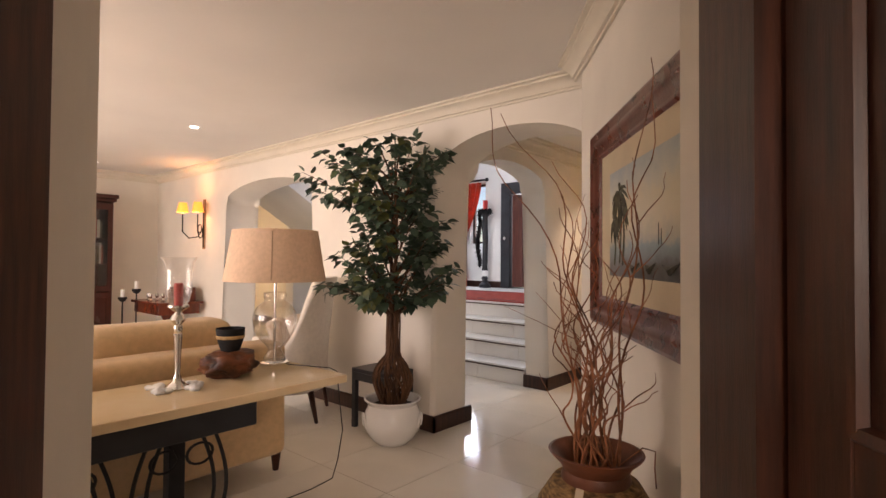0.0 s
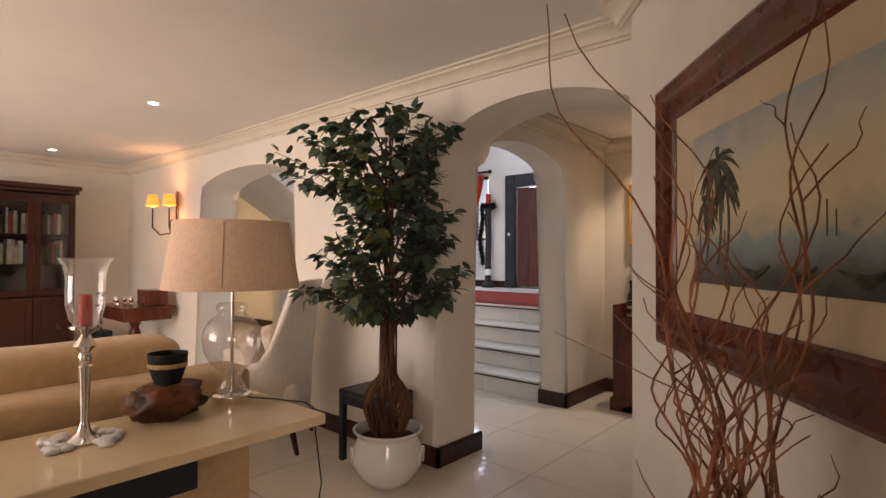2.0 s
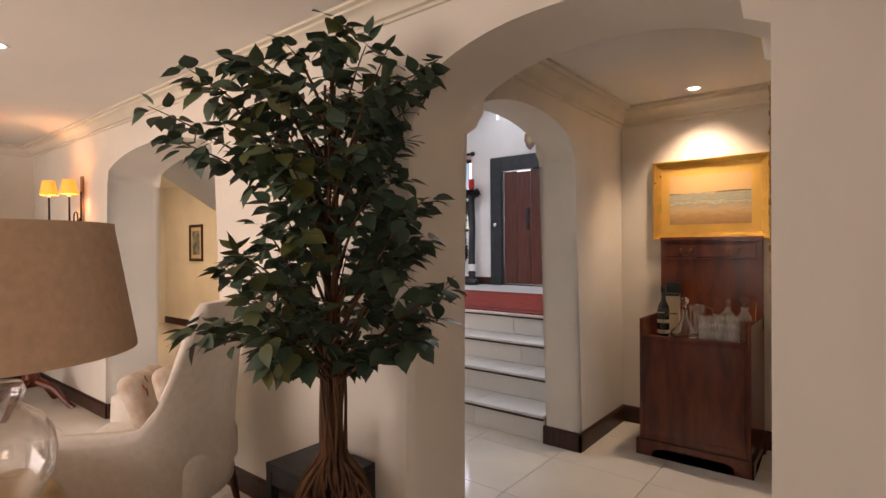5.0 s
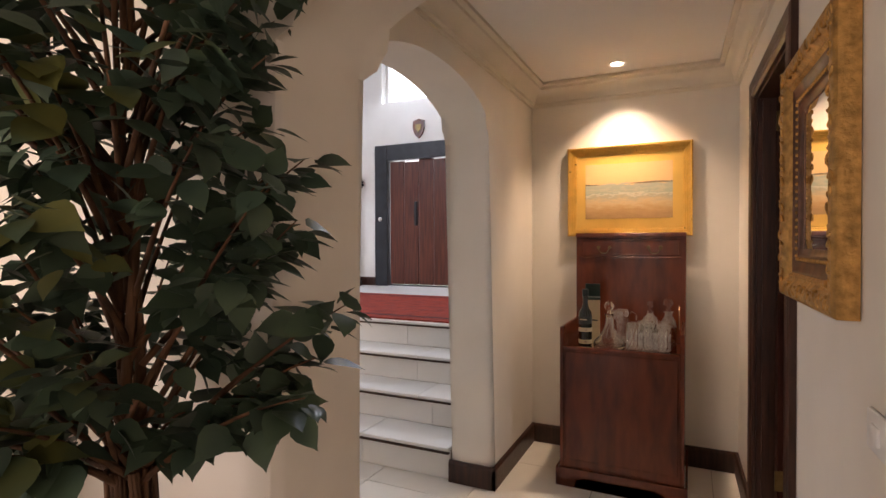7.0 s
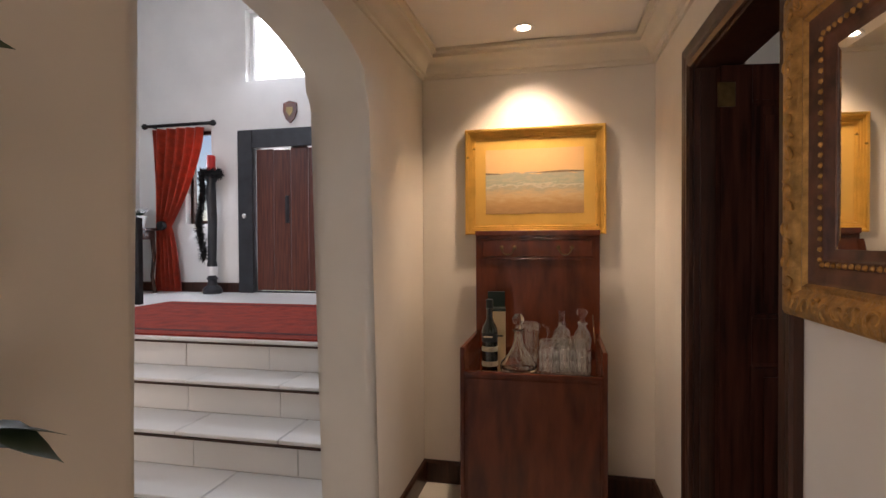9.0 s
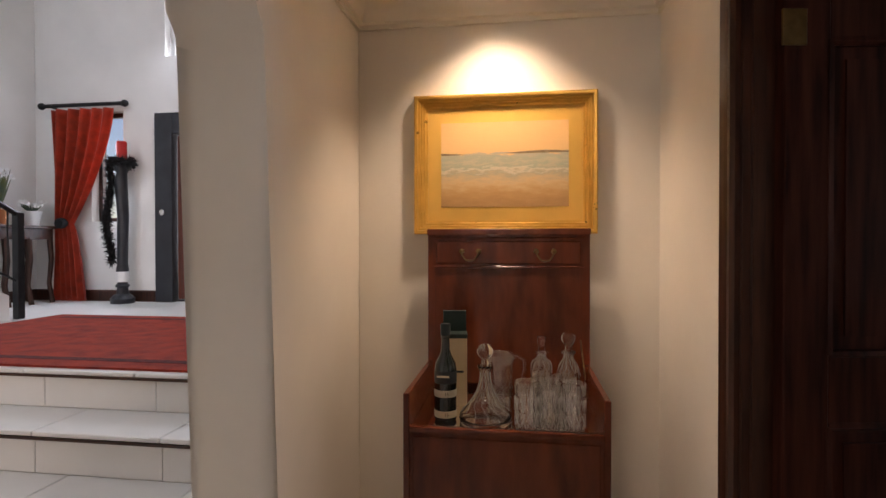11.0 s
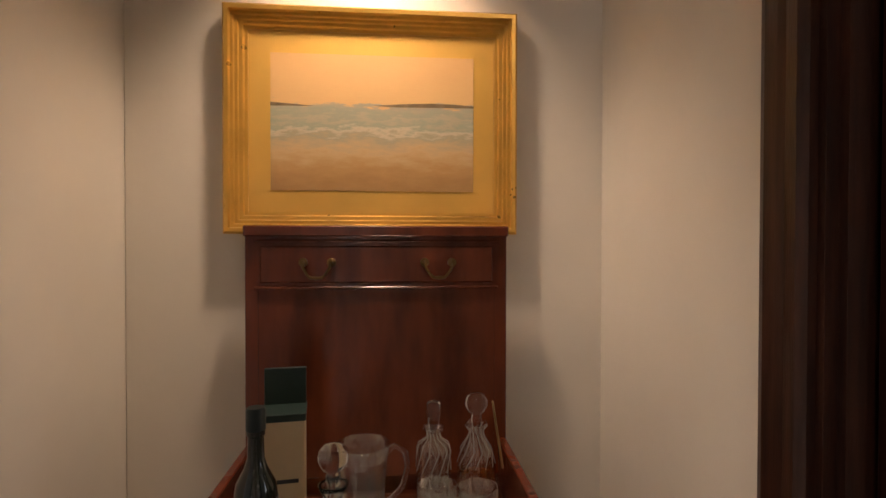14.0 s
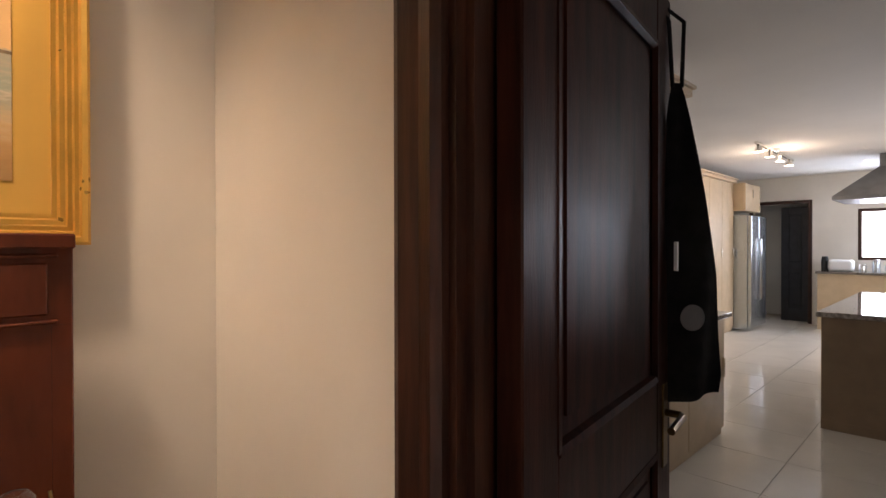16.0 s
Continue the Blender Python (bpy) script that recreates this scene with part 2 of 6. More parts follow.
def prism(outline, a, b, place, edge=0.0, seg=3, keep=None):
    """A plate: the outline in (u, w), run from depth a to b; place(u, w, d) gives the point. edge rounds the corners for which keep(u, w) holds."""
    bm = bmesh.new()
    f = [bm.verts.new(place(u, w, a)) for u, w in outline]
    g = [bm.verts.new(place(u, w, b)) for u, w in outline]
    bm.faces.new(f)
    bm.faces.new(g[::-1])
    n = len(outline)
    rim = []
    for i in range(n):
        j = (i + 1) % n
        bm.faces.new((f[j], f[i], g[i], g[j]))
        if edge and keep(*outline[i]) and keep(*outline[j]) and outline[i][1] + outline[j][1] > 0.01:
            rim += [bm.edges.get((f[i], f[j])), bm.edges.get((g[i], g[j]))]
    if rim:
        bmesh.ops.bevel(bm, geom=rim, offset=edge, segments=seg, affect="EDGES", profile=0.5)
    bmesh.ops.triangulate(bm, faces=[q for q in bm.faces if len(q.verts) > 4], ngon_method="EAR_CLIP")
    return bm


def arch(u0, u1, spring, rise, n=22):
    """Half an ellipse over the opening u0..u1, springing at the given height."""
    c, h = (u0 + u1) / 2, (u1 - u0) / 2
    return [(c - h * math.cos(math.pi * i / n), spring + rise * math.sin(math.pi * i / n)) for i in range(n + 1)]


# ---- the setting ----
AY, PX, BX, HX, NY, DX = 4.17, -3.555, -3.57, -3.83, 6.64, -2.327
FARX, HALLW, HALLB, LAND = -8.82, -8.1, 9.5, 0.75
HALLTOP = 4.6
PDIR, PV = Vector((-0.618, 0.786, 0)), Vector((0.786, 0.618, 0))
RJ = Vector((-1.196, 2.23, 0))


def diag(u, v, z=0):
    """The slanted entry: u ahead through the doorway, v across it."""
    p = RJ + PDIR * u + PV * v
    return (p.x, p.y, z)


# wall with the two arches
C0, C1 = -6.86, -5.08
outline = [(FARX - 0.2, 0), (C0, 0)] + arch(C0, C1, 1.90, 0.22) + [(C1, 0), (PX, 0)] + arch(PX, -2.26, 1.90, 0.28) + [(-2.26, 2.9), (FARX - 0.2, 2.9)]
opening = lambda u, w: C0 - 0.01 < u < C1 + 0.01 and w < 2.3 or PX - 0.01 < u < -2.27 and w < 2.3
wall = finish("wall_arches", prism(outline, AY, 4.57, lambda u, w, d: (u, d, w), 0.05, 3, opening), PLASTER, smooth=True)
setting(wall)
# wall between nook and hall
outline = [(4.572, 2.9), (4.572, 1.92)] + arch(4.572, 5.84, 1.92, 0.25)[1:] + [(5.84, 0), (9.7, 0), (9.7, HALLTOP), (4.572, HALLTOP)]
wall = finish("wall_hall_side", prism(outline, HX, BX, lambda u, w, d: (d, u, w), 0.05, 3, lambda u, w: 4.58 < u < 5.85 and w < 2.3), PLASTER, smooth=True)
setting(wall)
setting(finish("wall_nook", boxes((BX + 0.002, NY, 0, DX + 0.2, NY + 0.2, 2.9)), PLASTER))
# wall with the kitchen door
D0, D1, DH = 5.11, 5.93, 2.04
SKEW = 0.0240


def dx(y):
    """The kitchen wall runs slightly askew."""
    return DX + (NY - y) * SKEW


bm = boxes((DX, 3.96, 0, DX + 0.16, D0, 2.9), (DX, D1, 0, DX + 0.16, NY - 0.002, 2.9), (DX, D0, DH, DX + 0.16, D1, 2.9))
for v in bm.verts:
    v.co.x += (NY - v.co.y) * SKEW
setting(finish("wall_kitchen_door", bm, PLASTER))
# slanted picture wall with the entry's right nib
setting(finish("wall_picture", prism([(2.01, 0.22), (-0.25, 0.22), (-0.25, 0.40), (2.01, 0.40)], 0, 2.9, lambda u, v, z: diag(u, v, z)), PLASTER))
setting(finish("wall_entry_nib", prism([(0.038, 0.014), (0.225, 0.053), (0.225, 0.218), (0.038, 0.218)], 0, 2.9, lambda u, v, z: diag(u, v, z)), PLASTER))
setting(finish("wall_entry", prism([(0.0, -1.16), (0.39, -1.36), (0.39, -2.6), (0.0, -2.6)], 0, 2.9, lambda u, v, z: diag(u, v, z)), PLASTER))
# plain walls that close the place
setting(finish("wall_living_end", boxes((-3.26, -1.6, 0, -3.1, 0.66, 2.9)), PLASTER))
setting(finish("wall_far", boxes((FARX - 0.2, -1.6, 0, FARX, AY, 2.9)), PLASTER))
setting(finish("wall_garden", boxes((FARX, -1.8, 0, -7.1, -1.6, 2.9), (-3.3, -1.8, 0, 1.5, -1.6, 2.9), (-7.1, -1.8, 0, -3.3, -1.6, 0.3), (-7.1, -1.8, 2.36, -3.3, -1.6, 2.9)), PLASTER))
setting(finish("wall_back", boxes((1.3, -1.6, 0, 1.5, 3.2, 2.9), (-1.02, 2.9, 0, 1.3, 3.1, 2.9)), PLASTER))
setting(finish("ceiling_living", boxes((FARX - 0.2, -1.8, CEIL, 1.5, AY + 0.1, CEIL + 0.15)), CEILING))
setting(finish("ceiling_nook", boxes((BX + 0.004, 4.2, CEIL, DX - 0.002, NY - 0.002, CEIL + 0.15)), CEILING))
setting(finish("ceiling_hall", boxes((-13.5, 4.3, HALLTOP, BX - 0.05, 9.7, HALLTOP + 0.15)), CEILING))

# hall walls: the entrance wall with its openings
outline_parts = [(-8.3, 9.5, 0, -7.42, 9.7, HALLTOP), (-7.42, 9.5, 0, -7.04, 9.7, 1.60), (-7.42, 9.5, 2.78, -7.04, 9.7, HALLTOP), (-7.04, 9.5, 0, -6.68, 9.7, HALLTOP),
                 (-6.68, 9.5, 2.74, -6.55, 9.7, HALLTOP), (-6.55, 9.5, 2.74, -4.95, 9.7, 3.33), (-6.55, 9.5, 4.2, -4.95, 9.7, HALLTOP), (-4.95, 9.5, 2.74, -4.6, 9.7, HALLTOP),
                 (-4.6, 9.5, 0, -3.86, 9.7, HALLTOP), (-6.68, 9.5, 0, -4.6, 9.7, LAND - 0.002)]
setting(finish("wall_entrance", boxes(*outline_parts), PLASTER_WHITE))
setting(finish("wall_mirror_side", boxes((-8.3, 5.9, 0, HALLW, 9.5, HALLTOP)), PLASTER_WHITE))
setting(finish("wall_over_arches", boxes((-13.5, 4.3, 2.9, BX, 4.57, HALLTOP)), PLASTER_WHITE))
setting(finish("wall_corridor", boxes((-13.5, 4.17, 0, -9.03, 4.57, 2.9), (-13.5, 6.9, 0, -8.3, 7.1, HALLTOP), (-13.5, 4.57, 0, -13.3, 6.9, HALLTOP)), PLASTER))
# floors
setting(finish("ground", boxes((-60, -60, -0.4, 60, 60, -0.05)), material("garden ground", (0.10, 0.14, 0.06), 0.95, var=0.4, scale=2)))
setting(finish("floor", boxes((-13.5, -1.8, -0.048, 9.5, 9.7, -0.006)), GROUT))
# ---- steps, trim, doors ----
def crown_run(name, pts, inward, top=CEIL, size=0.115):
    """A moulded crown along pts (corner to corner); inward gives the way from the wall for each run."""
    prof = [(0, -size), (0.014, -size), (0.014, -size * 0.86), (0.030, -size * 0.82), (0.036, -size * 0.62), (0.058, -size * 0.38), (0.084, -size * 0.30), (0.084, -size * 0.17), (0.108, -size * 0.13), (0.108, 0), (0, 0)]
    bm = bmesh.new()
    rings = []
    n = len(pts)
    for i, p in enumerate(pts):
        ways = [Vector(inward[k]) for k in (i - 1, i) if 0 <= k < len(inward)]
        if len(ways) == 2:
            h = (ways[0] + ways[1])
            way = h / (1 + ways[0].dot(ways[1]))
        else:
            way = ways[0]
        rings.append([bm.verts.new((p[0] + way.x * a, p[1] + way.y * a, top + b)) for a, b in prof])
    for r, s in zip(rings, rings[1:]):
        for i in range(len(prof)):
            j = (i + 1) % len(prof)
            bm.faces.new((r[i], r[j], s[j], s[i]))
    return setting(finish(name, bm, CROWN, smooth=True))


T = CEIL - 0.002
corner = Vector(diag(2.01, 0.218))
crown_run("trim_crown_living", [(FARX, -1.5), (FARX, AY), (corner.x - 0.0, AY), ], [(1, 0), (0, -1)], T, 0.10)
crown_run("trim_crown_picture", [(corner.x - 0.08, corner.y + 0.1), diag(-0.2, 0.218)[:2]], [tuple((-PV)[:2])], T, 0.10)
crown_run("trim_crown_nook", [(dx(4.58), 4.58), (DX, NY), (BX, NY), (BX, 4.58)], [(-1, 0), (0, -1), (1, 0)], T, 0.14)


def skirting(name, pts, h=0.12, d=0.02):
    bm = bmesh.new()
    for (x0, y0), (x1, y1), (nx, ny) in pts:
        a, b, n = Vector((x0, y0, 0)), Vector((x1, y1, 0)), Vector((nx, ny, 0))
        prof = [(0.001, 0.002), (d, 0.002), (d, h - 0.015), (d * 0.6, h), (0.001, h)]
        f = [bm.verts.new(a + n * q + Vector((0, 0, z))) for q, z in prof]
        g = [bm.verts.new(b + n * q + Vector((0, 0, z))) for q, z in prof]
        for i in range(5):
            bm.faces.new((f[i], f[(i + 1) % 5], g[(i + 1) % 5], g[i]))
        bm.faces.new(f), bm.faces.new(g[::-1])
    return setting(finish(name, bm, DARKWOOD))


skirting("baseboard_living", [((FARX, -1.5), (FARX, AY), (1, 0)), ((FARX, AY), (C0, AY), (0, -1)), ((C1, AY), (PX + 0.02, AY), (0, -1)), ((PX, AY - 0.02), (PX, 4.60), (1, 0)), ((C0, AY), (C0, 4.57), (1, 0))])
skirting("baseboard_nook", [((HX, 5.84), (BX + 0.02, 5.84), (0, -1)), ((BX, 5.82), (BX, NY), (1, 0)), ((BX, NY), (DX, NY), (0, -1)), ((DX, NY), (dx(D1 + 0.1), D1 + 0.10), (-1, 0)), ((dx(D0 - 0.1), D0 - 0.10), (dx(4.0), 4.0), (-1, 0))], 0.125)
skirting("baseboard_picture", [(diag(2.01, 0.22)[:2], diag(0.1, 0.22)[:2], tuple((-PV)[:2]))])

# steps up to the entrance landing
NOSE = [(5.83, 0.1875), (6.12, 0.375), (6.41, 0.5625), (6.70, 0.75)]
SX0, SX1 = -6.86, HX - 0.003
setting(finish("stair_base", boxes(*[(SX0, y + 0.03, 0, SX1, y + 0.45, z - 0.03) for y, z in NOSE[:3]], (-8.1, 6.73, 0, SX1, 9.5, LAND - 0.026)), GROUT))
step_ob = new("entrance_step")
setting(step_ob)
tread_i = 0
for k, (y, z) in enumerate(NOSE):
    off = (0.0, 0.3, 0.1, 0.42)[k]
    x = SX1
    while x > SX0 + 0.02:
        w = min(0.6 if x < SX1 else 0.6 - off * 0.8, x - SX0)
        depth = 0.315 if k < 3 else 0.34
        finish("tread_tile", boxes((x - w + 0.003, y, z - 0.022, x, y + depth, z), bevel=0.004, seg=1), STEP_TILE, step_ob)
        finish("riser_tile", boxes((x - w + 0.003 + 0.1 * (k % 2), y + 0.018, z - 0.1875 + 0.002, x + 0.1 * (k % 2) if x < SX1 else x, y + 0.03, z - 0.024), bevel=0.002, seg=1), STEP_TILE, step_ob)
        x -= w
    finish("nosing_strip", boxes((SX0, y - 0.006, z - 0.034, SX1, y + 0.012, z - 0.0235)), DARKWOOD, step_ob)
landing = setting(finish("floor_landing", boxes((-8.098, 7.045, LAND - 0.025, SX1, 9.498, LAND)), STEP_TILE))


def architrave(name, a, b, h, w, place, depth=0.022, reveal=0.0, mat=DARKWOOD):
    """A moulded door surround: uprights and head round the opening a..b, h high; place(u, z, d)."""
    bm = bmesh.new()
    prof = [(0, 0), (0, depth * 0.6), (w * 0.15, depth), (w * 0.45, depth * 0.8), (w * 0.6, depth * 0.95), (w * 0.85, depth * 1.1), (w, depth * 0.9), (w, 0)]
    rings = []
    for u, z, su, sz in [(a, 0.002, -1, 0), (a, h, -1, 1), (b, h, 1, 1), (b, 0.002, 1, 0)]:
        rings.append([bm.verts.new(place(u + su * q, z + sz * q, d)) for q, d in prof])
    for r, s in zip(rings, rings[1:]):
        for i in range(len(prof)):
            bm.faces.new((r[i], r[(i + 1) % 8], s[(i + 1) % 8], s[i]))
    bm.faces.new(rings[0]), bm.faces.new(rings[-1][::-1])
    return setting(finish(name, bm, mat))


# kitchen doorway: surround, lining
architrave("trim_kitchen_door", D0 + 0.01, D1 - 0.01, DH - 0.01, 0.085, lambda u, z, d: (dx(u) - 0.001 - d, u, z))
architrave("trim_kitchen_door_back", D0 + 0.01, D1 - 0.01, DH - 0.01, 0.085, lambda u, z, d: (dx(u) + 0.161 + d, u, z))
bm = boxes((DX, D0 + 0.001, 0, DX + 0.16, D0 + 0.022, DH - 0.022), (DX, D1 - 0.022, 0, DX + 0.16, D1 - 0.001, DH - 0.022), (DX, D0 + 0.001, DH - 0.022, DX + 0.16, D1 - 0.001, DH - 0.001),
                                            (DX + 0.02, D1 - 0.036, 0, DX + 0.05, D1 - 0.022, DH - 0.034))
for v in bm.verts:
    v.co.x += (NY - v.co.y) * SKEW
setting(finish("trim_kitchen_lining", bm, DARKWOOD))


def panel_door(name, label, w, h, m, mat, hinge_side=1, thick=0.042):
    """A panelled leaf from u = 0 at the hinge to w; both faces have sunk panels."""
    root = thing(name, label, "door", m)
    st = 0.115
    rails = [(0.0, 0.23), (0.90, 1.08), (h - 0.14, h)]
    finish("frame", boxes((0, -thick / 2, 0, st, thick / 2, h), (w - st, -thick / 2, 0, w, thick / 2, h), *[(st - 0.001, -thick / 2 + 0.001, a, w - st + 0.001, thick / 2 - 0.001, b) for a, b in rails], bevel=0.003, seg=1), mat, root)
    for (a, b) in ((0.23, 0.90), (1.08, h - 0.14)):
        finish("panel", boxes((st - 0.005, -0.008, a - 0.005, w - st + 0.005, 0.008, b + 0.005)), mat, root)
        x0, x1, e = st, w - st, 0.022
        bm = bmesh.new()
        for s in (-1, 1):
            for (c, d) in (((x0, a, x1, a), 0), ((x1, a, x1, b), 0), ((x1, b, x0, b), 0), ((x0, b, x0, a), 0)):
                sweep(bm, [(c[0], s * 0.012, c[1]), (c[2], s * 0.012, c[3])], 0.013, 6)
            q = bmesh.ops.create_cube(bm, size=1)
            for v in q["verts"]:
                v.co = Vector(((x0 + x1) / 2 + v.co.x * (x1 - x0 - 0.09), s * 0.010 + v.co.y * 0.008, (a + b) / 2 + v.co.z * (b - a - 0.09)))
        finish("panel_moulding", bm, mat, root, smooth=True)
    return root


hinge = Vector((dx(D1) + 0.075, D1 - 0.05, 0.006))
leaf_m = Matrix.Translation(hinge) @ Matrix.Rotation(math.atan2(0.108, 0.76), 4, "Z")
leaf = panel_door("kitchen_door", "dark stained panelled timber door standing open into the kitchen", 0.775, DH - 0.035, leaf_m, DOORWOOD)
bm = boxes((0.695, -0.026, 0.86, 0.735, -0.021, 1.06), bevel=0.002, seg=1)
sweep(bm, [(0.715, -0.022, 0.99), (0.715, -0.06, 0.99), (0.70, -0.068, 0.99), (0.60, -0.066, 0.985)], 0.009, 8)
tagged(finish("handle", bm, BRASS, leaf, smooth=True), "brass lever handle")
tagged(finish("lock_plate", boxes((0.7655, -0.012, 0.88, 0.768, 0.012, 1.08)), BRASS, leaf), "brass lock plate on the edge")
for z in (0.25, 1.85):
    tagged(finish("hinge", boxes((-0.012, -0.03, z, 0.05, -0.0215, z + 0.09), bevel=0.002, seg=1), BRASS, leaf), "brass hinge")

# entry door frame and the open leaf beside the camera's start
setting(finish("trim_entry_jamb", prism([(-0.16, 0.004), (0.036, 0.012), (0.036, 0.21), (-0.16, 0.21)], 0, 2.9, lambda u, v, z: diag(u, v, z)), DARKWOOD))
setting(finish("trim_entry_jamb_far", prism([(-0.16, -1.158), (-0.002, -1.158), (-0.002, -1.40), (-0.16, -1.40)], 0, 2.2, lambda u, v, z: diag(u, v, z)), DARKWOOD))
setting(finish("wall_over_entry", prism([(0.0, -1.36), (0.10, -1.36), (0.10, 0.0), (0.0, 0.0)], 2.2, 2.455, lambda u, v, z: diag(u, v, z)), PLASTER))
setting(finish("trim_entry_head", prism([(-0.16, -1.10), (-0.002, -1.10), (-0.002, 0.0), (-0.16, 0.0)], 2.1, 2.2, lambda u, v, z: diag(u, v, z)), DARKWOOD))
e0 = Vector(diag(-0.17, 0.06, 0.006))
ew = Vector(diag(-0.97, 0.10, 0.006)) - e0
panel_door("entry_door", "dark brown panelled timber door folded open beside the doorway", 0.8, 2.08, Matrix.Translation(e0) @ Matrix.Rotation(math.atan2(ew.y, ew.x), 4, "Z"), DARKWOOD)

# entrance door in the hall
root = thing("front_door", "heavy red timber front door in a charcoal painted frame", "door", Matrix.Translation((-6.66, 9.5, LAND)))
FW, FH = 2.04, 1.985
finish("door_frame", boxes((0, -0.03, 0, 0.2, 0.16, FH), (FW - 0.2, -0.03, 0, FW, 0.16, FH), (0.199, -0.029, FH - 0.22, FW - 0.199, 0.159, FH), (0.19, 0.06, 0, FW - 0.19, 0.1, 0.02), bevel=0.006, seg=1), BLACKPAINT, root)
for i in range(7):
    x = 0.215 + i * 0.23
    finish("door_board", boxes((x, 0.04, 0.03, x + 0.222, 0.085, FH - 0.232 - 0.012 * math.sin(i * 2.1)), bevel=0.006, seg=1), REDBOARD, root)
tagged(finish("pull_handle", boxes((0.62, -0.005, 0.85, 0.66, 0.035, 1.18), bevel=0.008), BLACKPAINT, root), "dark pull handle")
bm = lathe([(0, -0.02), (0.022, -0.02), (0.03, 0.0), (0.03, 0.012), (0, 0.02)], 16)
bm.transform(Matrix.Translation((0.10, -0.045, 0.94)) @ Matrix.Rotation(radians(90), 4, "X"))
tagged(finish("knob", bm, CHROME, root, smooth=True), "silver knob")


def window_unit(name, x0, x1, z0, z1, y, mat, mullion=0):
    root = setting(new(name))
    t = 0.045
    bars = [(x0, y, z0, x0 + t, y + 0.06, z1), (x1 - t, y, z0, x1, y + 0.06, z1), (x0 + t, y + 0.001, z0, x1 - t, y + 0.059, z0 + t), (x0 + t, y + 0.001, z1 - t, x1 - t, y + 0.059, z1)]
    for k in range(mullion):
        x = x0 + (x1 - x0) * (k + 1) / (mullion + 1)
        bars.append((x - 0.02, y + 0.002, z0 + t, x + 0.02, y + 0.058, z1 - t))
    finish("window_frame", boxes(*bars), mat, root)
    g = finish("window_pane", boxes((x0 + t * 0.8, y + 0.026, z0 + t * 0.8, x1 - t * 0.8, y + 0.030, z1 - t * 0.8)), GLASS, root)
    g.visible_shadow = False
    return root


window_unit("window_high", -6.55, -4.95, 3.33, 4.2, 9.60, WHITEPAINT, 1)
window_unit("window_side", -7.42, -7.04, 1.60, 2.78, 9.60, DARKWOOD)
setting(finish("backdrop_entrance", boxes((-8.5, 11.5, 0.9, -3.5, 11.55, 5.2)), DAYGLOW))
# ---- living room things ----
def near_set(x, y, z, high=1.13):
    """The table group, laid out about a point and set 13 percent larger; high: its scale upwards."""
    return Matrix.Translation((-1.3 + 1.13 * (x + 1.3), 1.635 + 1.13 * (y - 1.635), z)) @ Matrix.Diagonal((1.13, 1.13, high, 1))


TABLE_Z = 0.691
rnd = random.Random(7)


def rounded(x0, y0, z0, x1, y1, z1, r=0.05, seg=3):
    return boxes((x0, y0, z0, x1, y1, z1), bevel=r, seg=seg)


def puff(bm, amount, seed=0, scale=3.0):
    for v in bm.verts:
        v.co += noise.noise_vector(v.co * scale + Vector((seed, 0, 0))) * amount
    return bm


def dense(x0, y0, z0, x1, y1, z1, r, seg=4, cuts=6):
    bm = boxes((x0, y0, z0, x1, y1, z1))
    bmesh.ops.bevel(bm, geom=bm.edges[:], offset=r, segments=seg, affect="EDGES", profile=0.5)
    bmesh.ops.subdivide_edges(bm, edges=[e for e in bm.edges if e.calc_length() > 0.12], cuts=cuts, use_grid_fill=True)
    return bm


def console_table():
    root = thing("console_table", "cream marble topped console table on black iron scrollwork behind the sofa", "table", near_set(-3.11, 1.75, 0, 0.909))
    tagged(finish("table_top", boxes((-0.245, -0.22, 0.715, 0.235, 1.075, 0.76), bevel=0.006), MARBLE, root), "cream marble top")
    tagged(finish("drawer_box", boxes((-0.19, -0.15, 0.565, 0.135, 0.69, 0.713), bevel=0.004, seg=1), BLACKPAINT, root), "black box under the top")
    for y0 in (0.02, 0.42):
        bm = boxes((-0.03, y0 - 0.03, 0.02, 0.03, y0 + 0.03, 0.565), (-0.20, y0 - 0.16, 0.0, 0.16, y0 + 0.16, 0.022), bevel=0.004, seg=1)
        for k in range(4):
            s = 1 if k % 2 else -1
            off = 0.06 + 0.05 * (k // 2)
            pts = []
            for i in range(15):
                a = i / 14
                pts.append((0.07, y0 + s * (off + 0.075 * math.sin(a * math.pi * 0.9) * (1 - 0.25 * a)), 0.03 + 0.52 * a))
            sweep(bm, pts, 0.0075, 6)
        sweep(bm, [(0.075, y0 + 0.065 + 0.05 * math.cos(i / 16 * 2 * math.pi), 0.47 + 0.05 * math.sin(i / 16 * 2 * math.pi)) for i in range(17)], 0.006, 6)
        sweep(bm, [(0.075, y0 - 0.065 + 0.05 * math.cos(i / 16 * 2 * math.pi), 0.47 + 0.05 * math.sin(i / 16 * 2 * math.pi)) for i in range(17)], 0.006, 6)
        tagged(finish("iron_pedestal", bm, IRON, root, smooth=True), "black wrought iron scroll pedestal")


console_table()


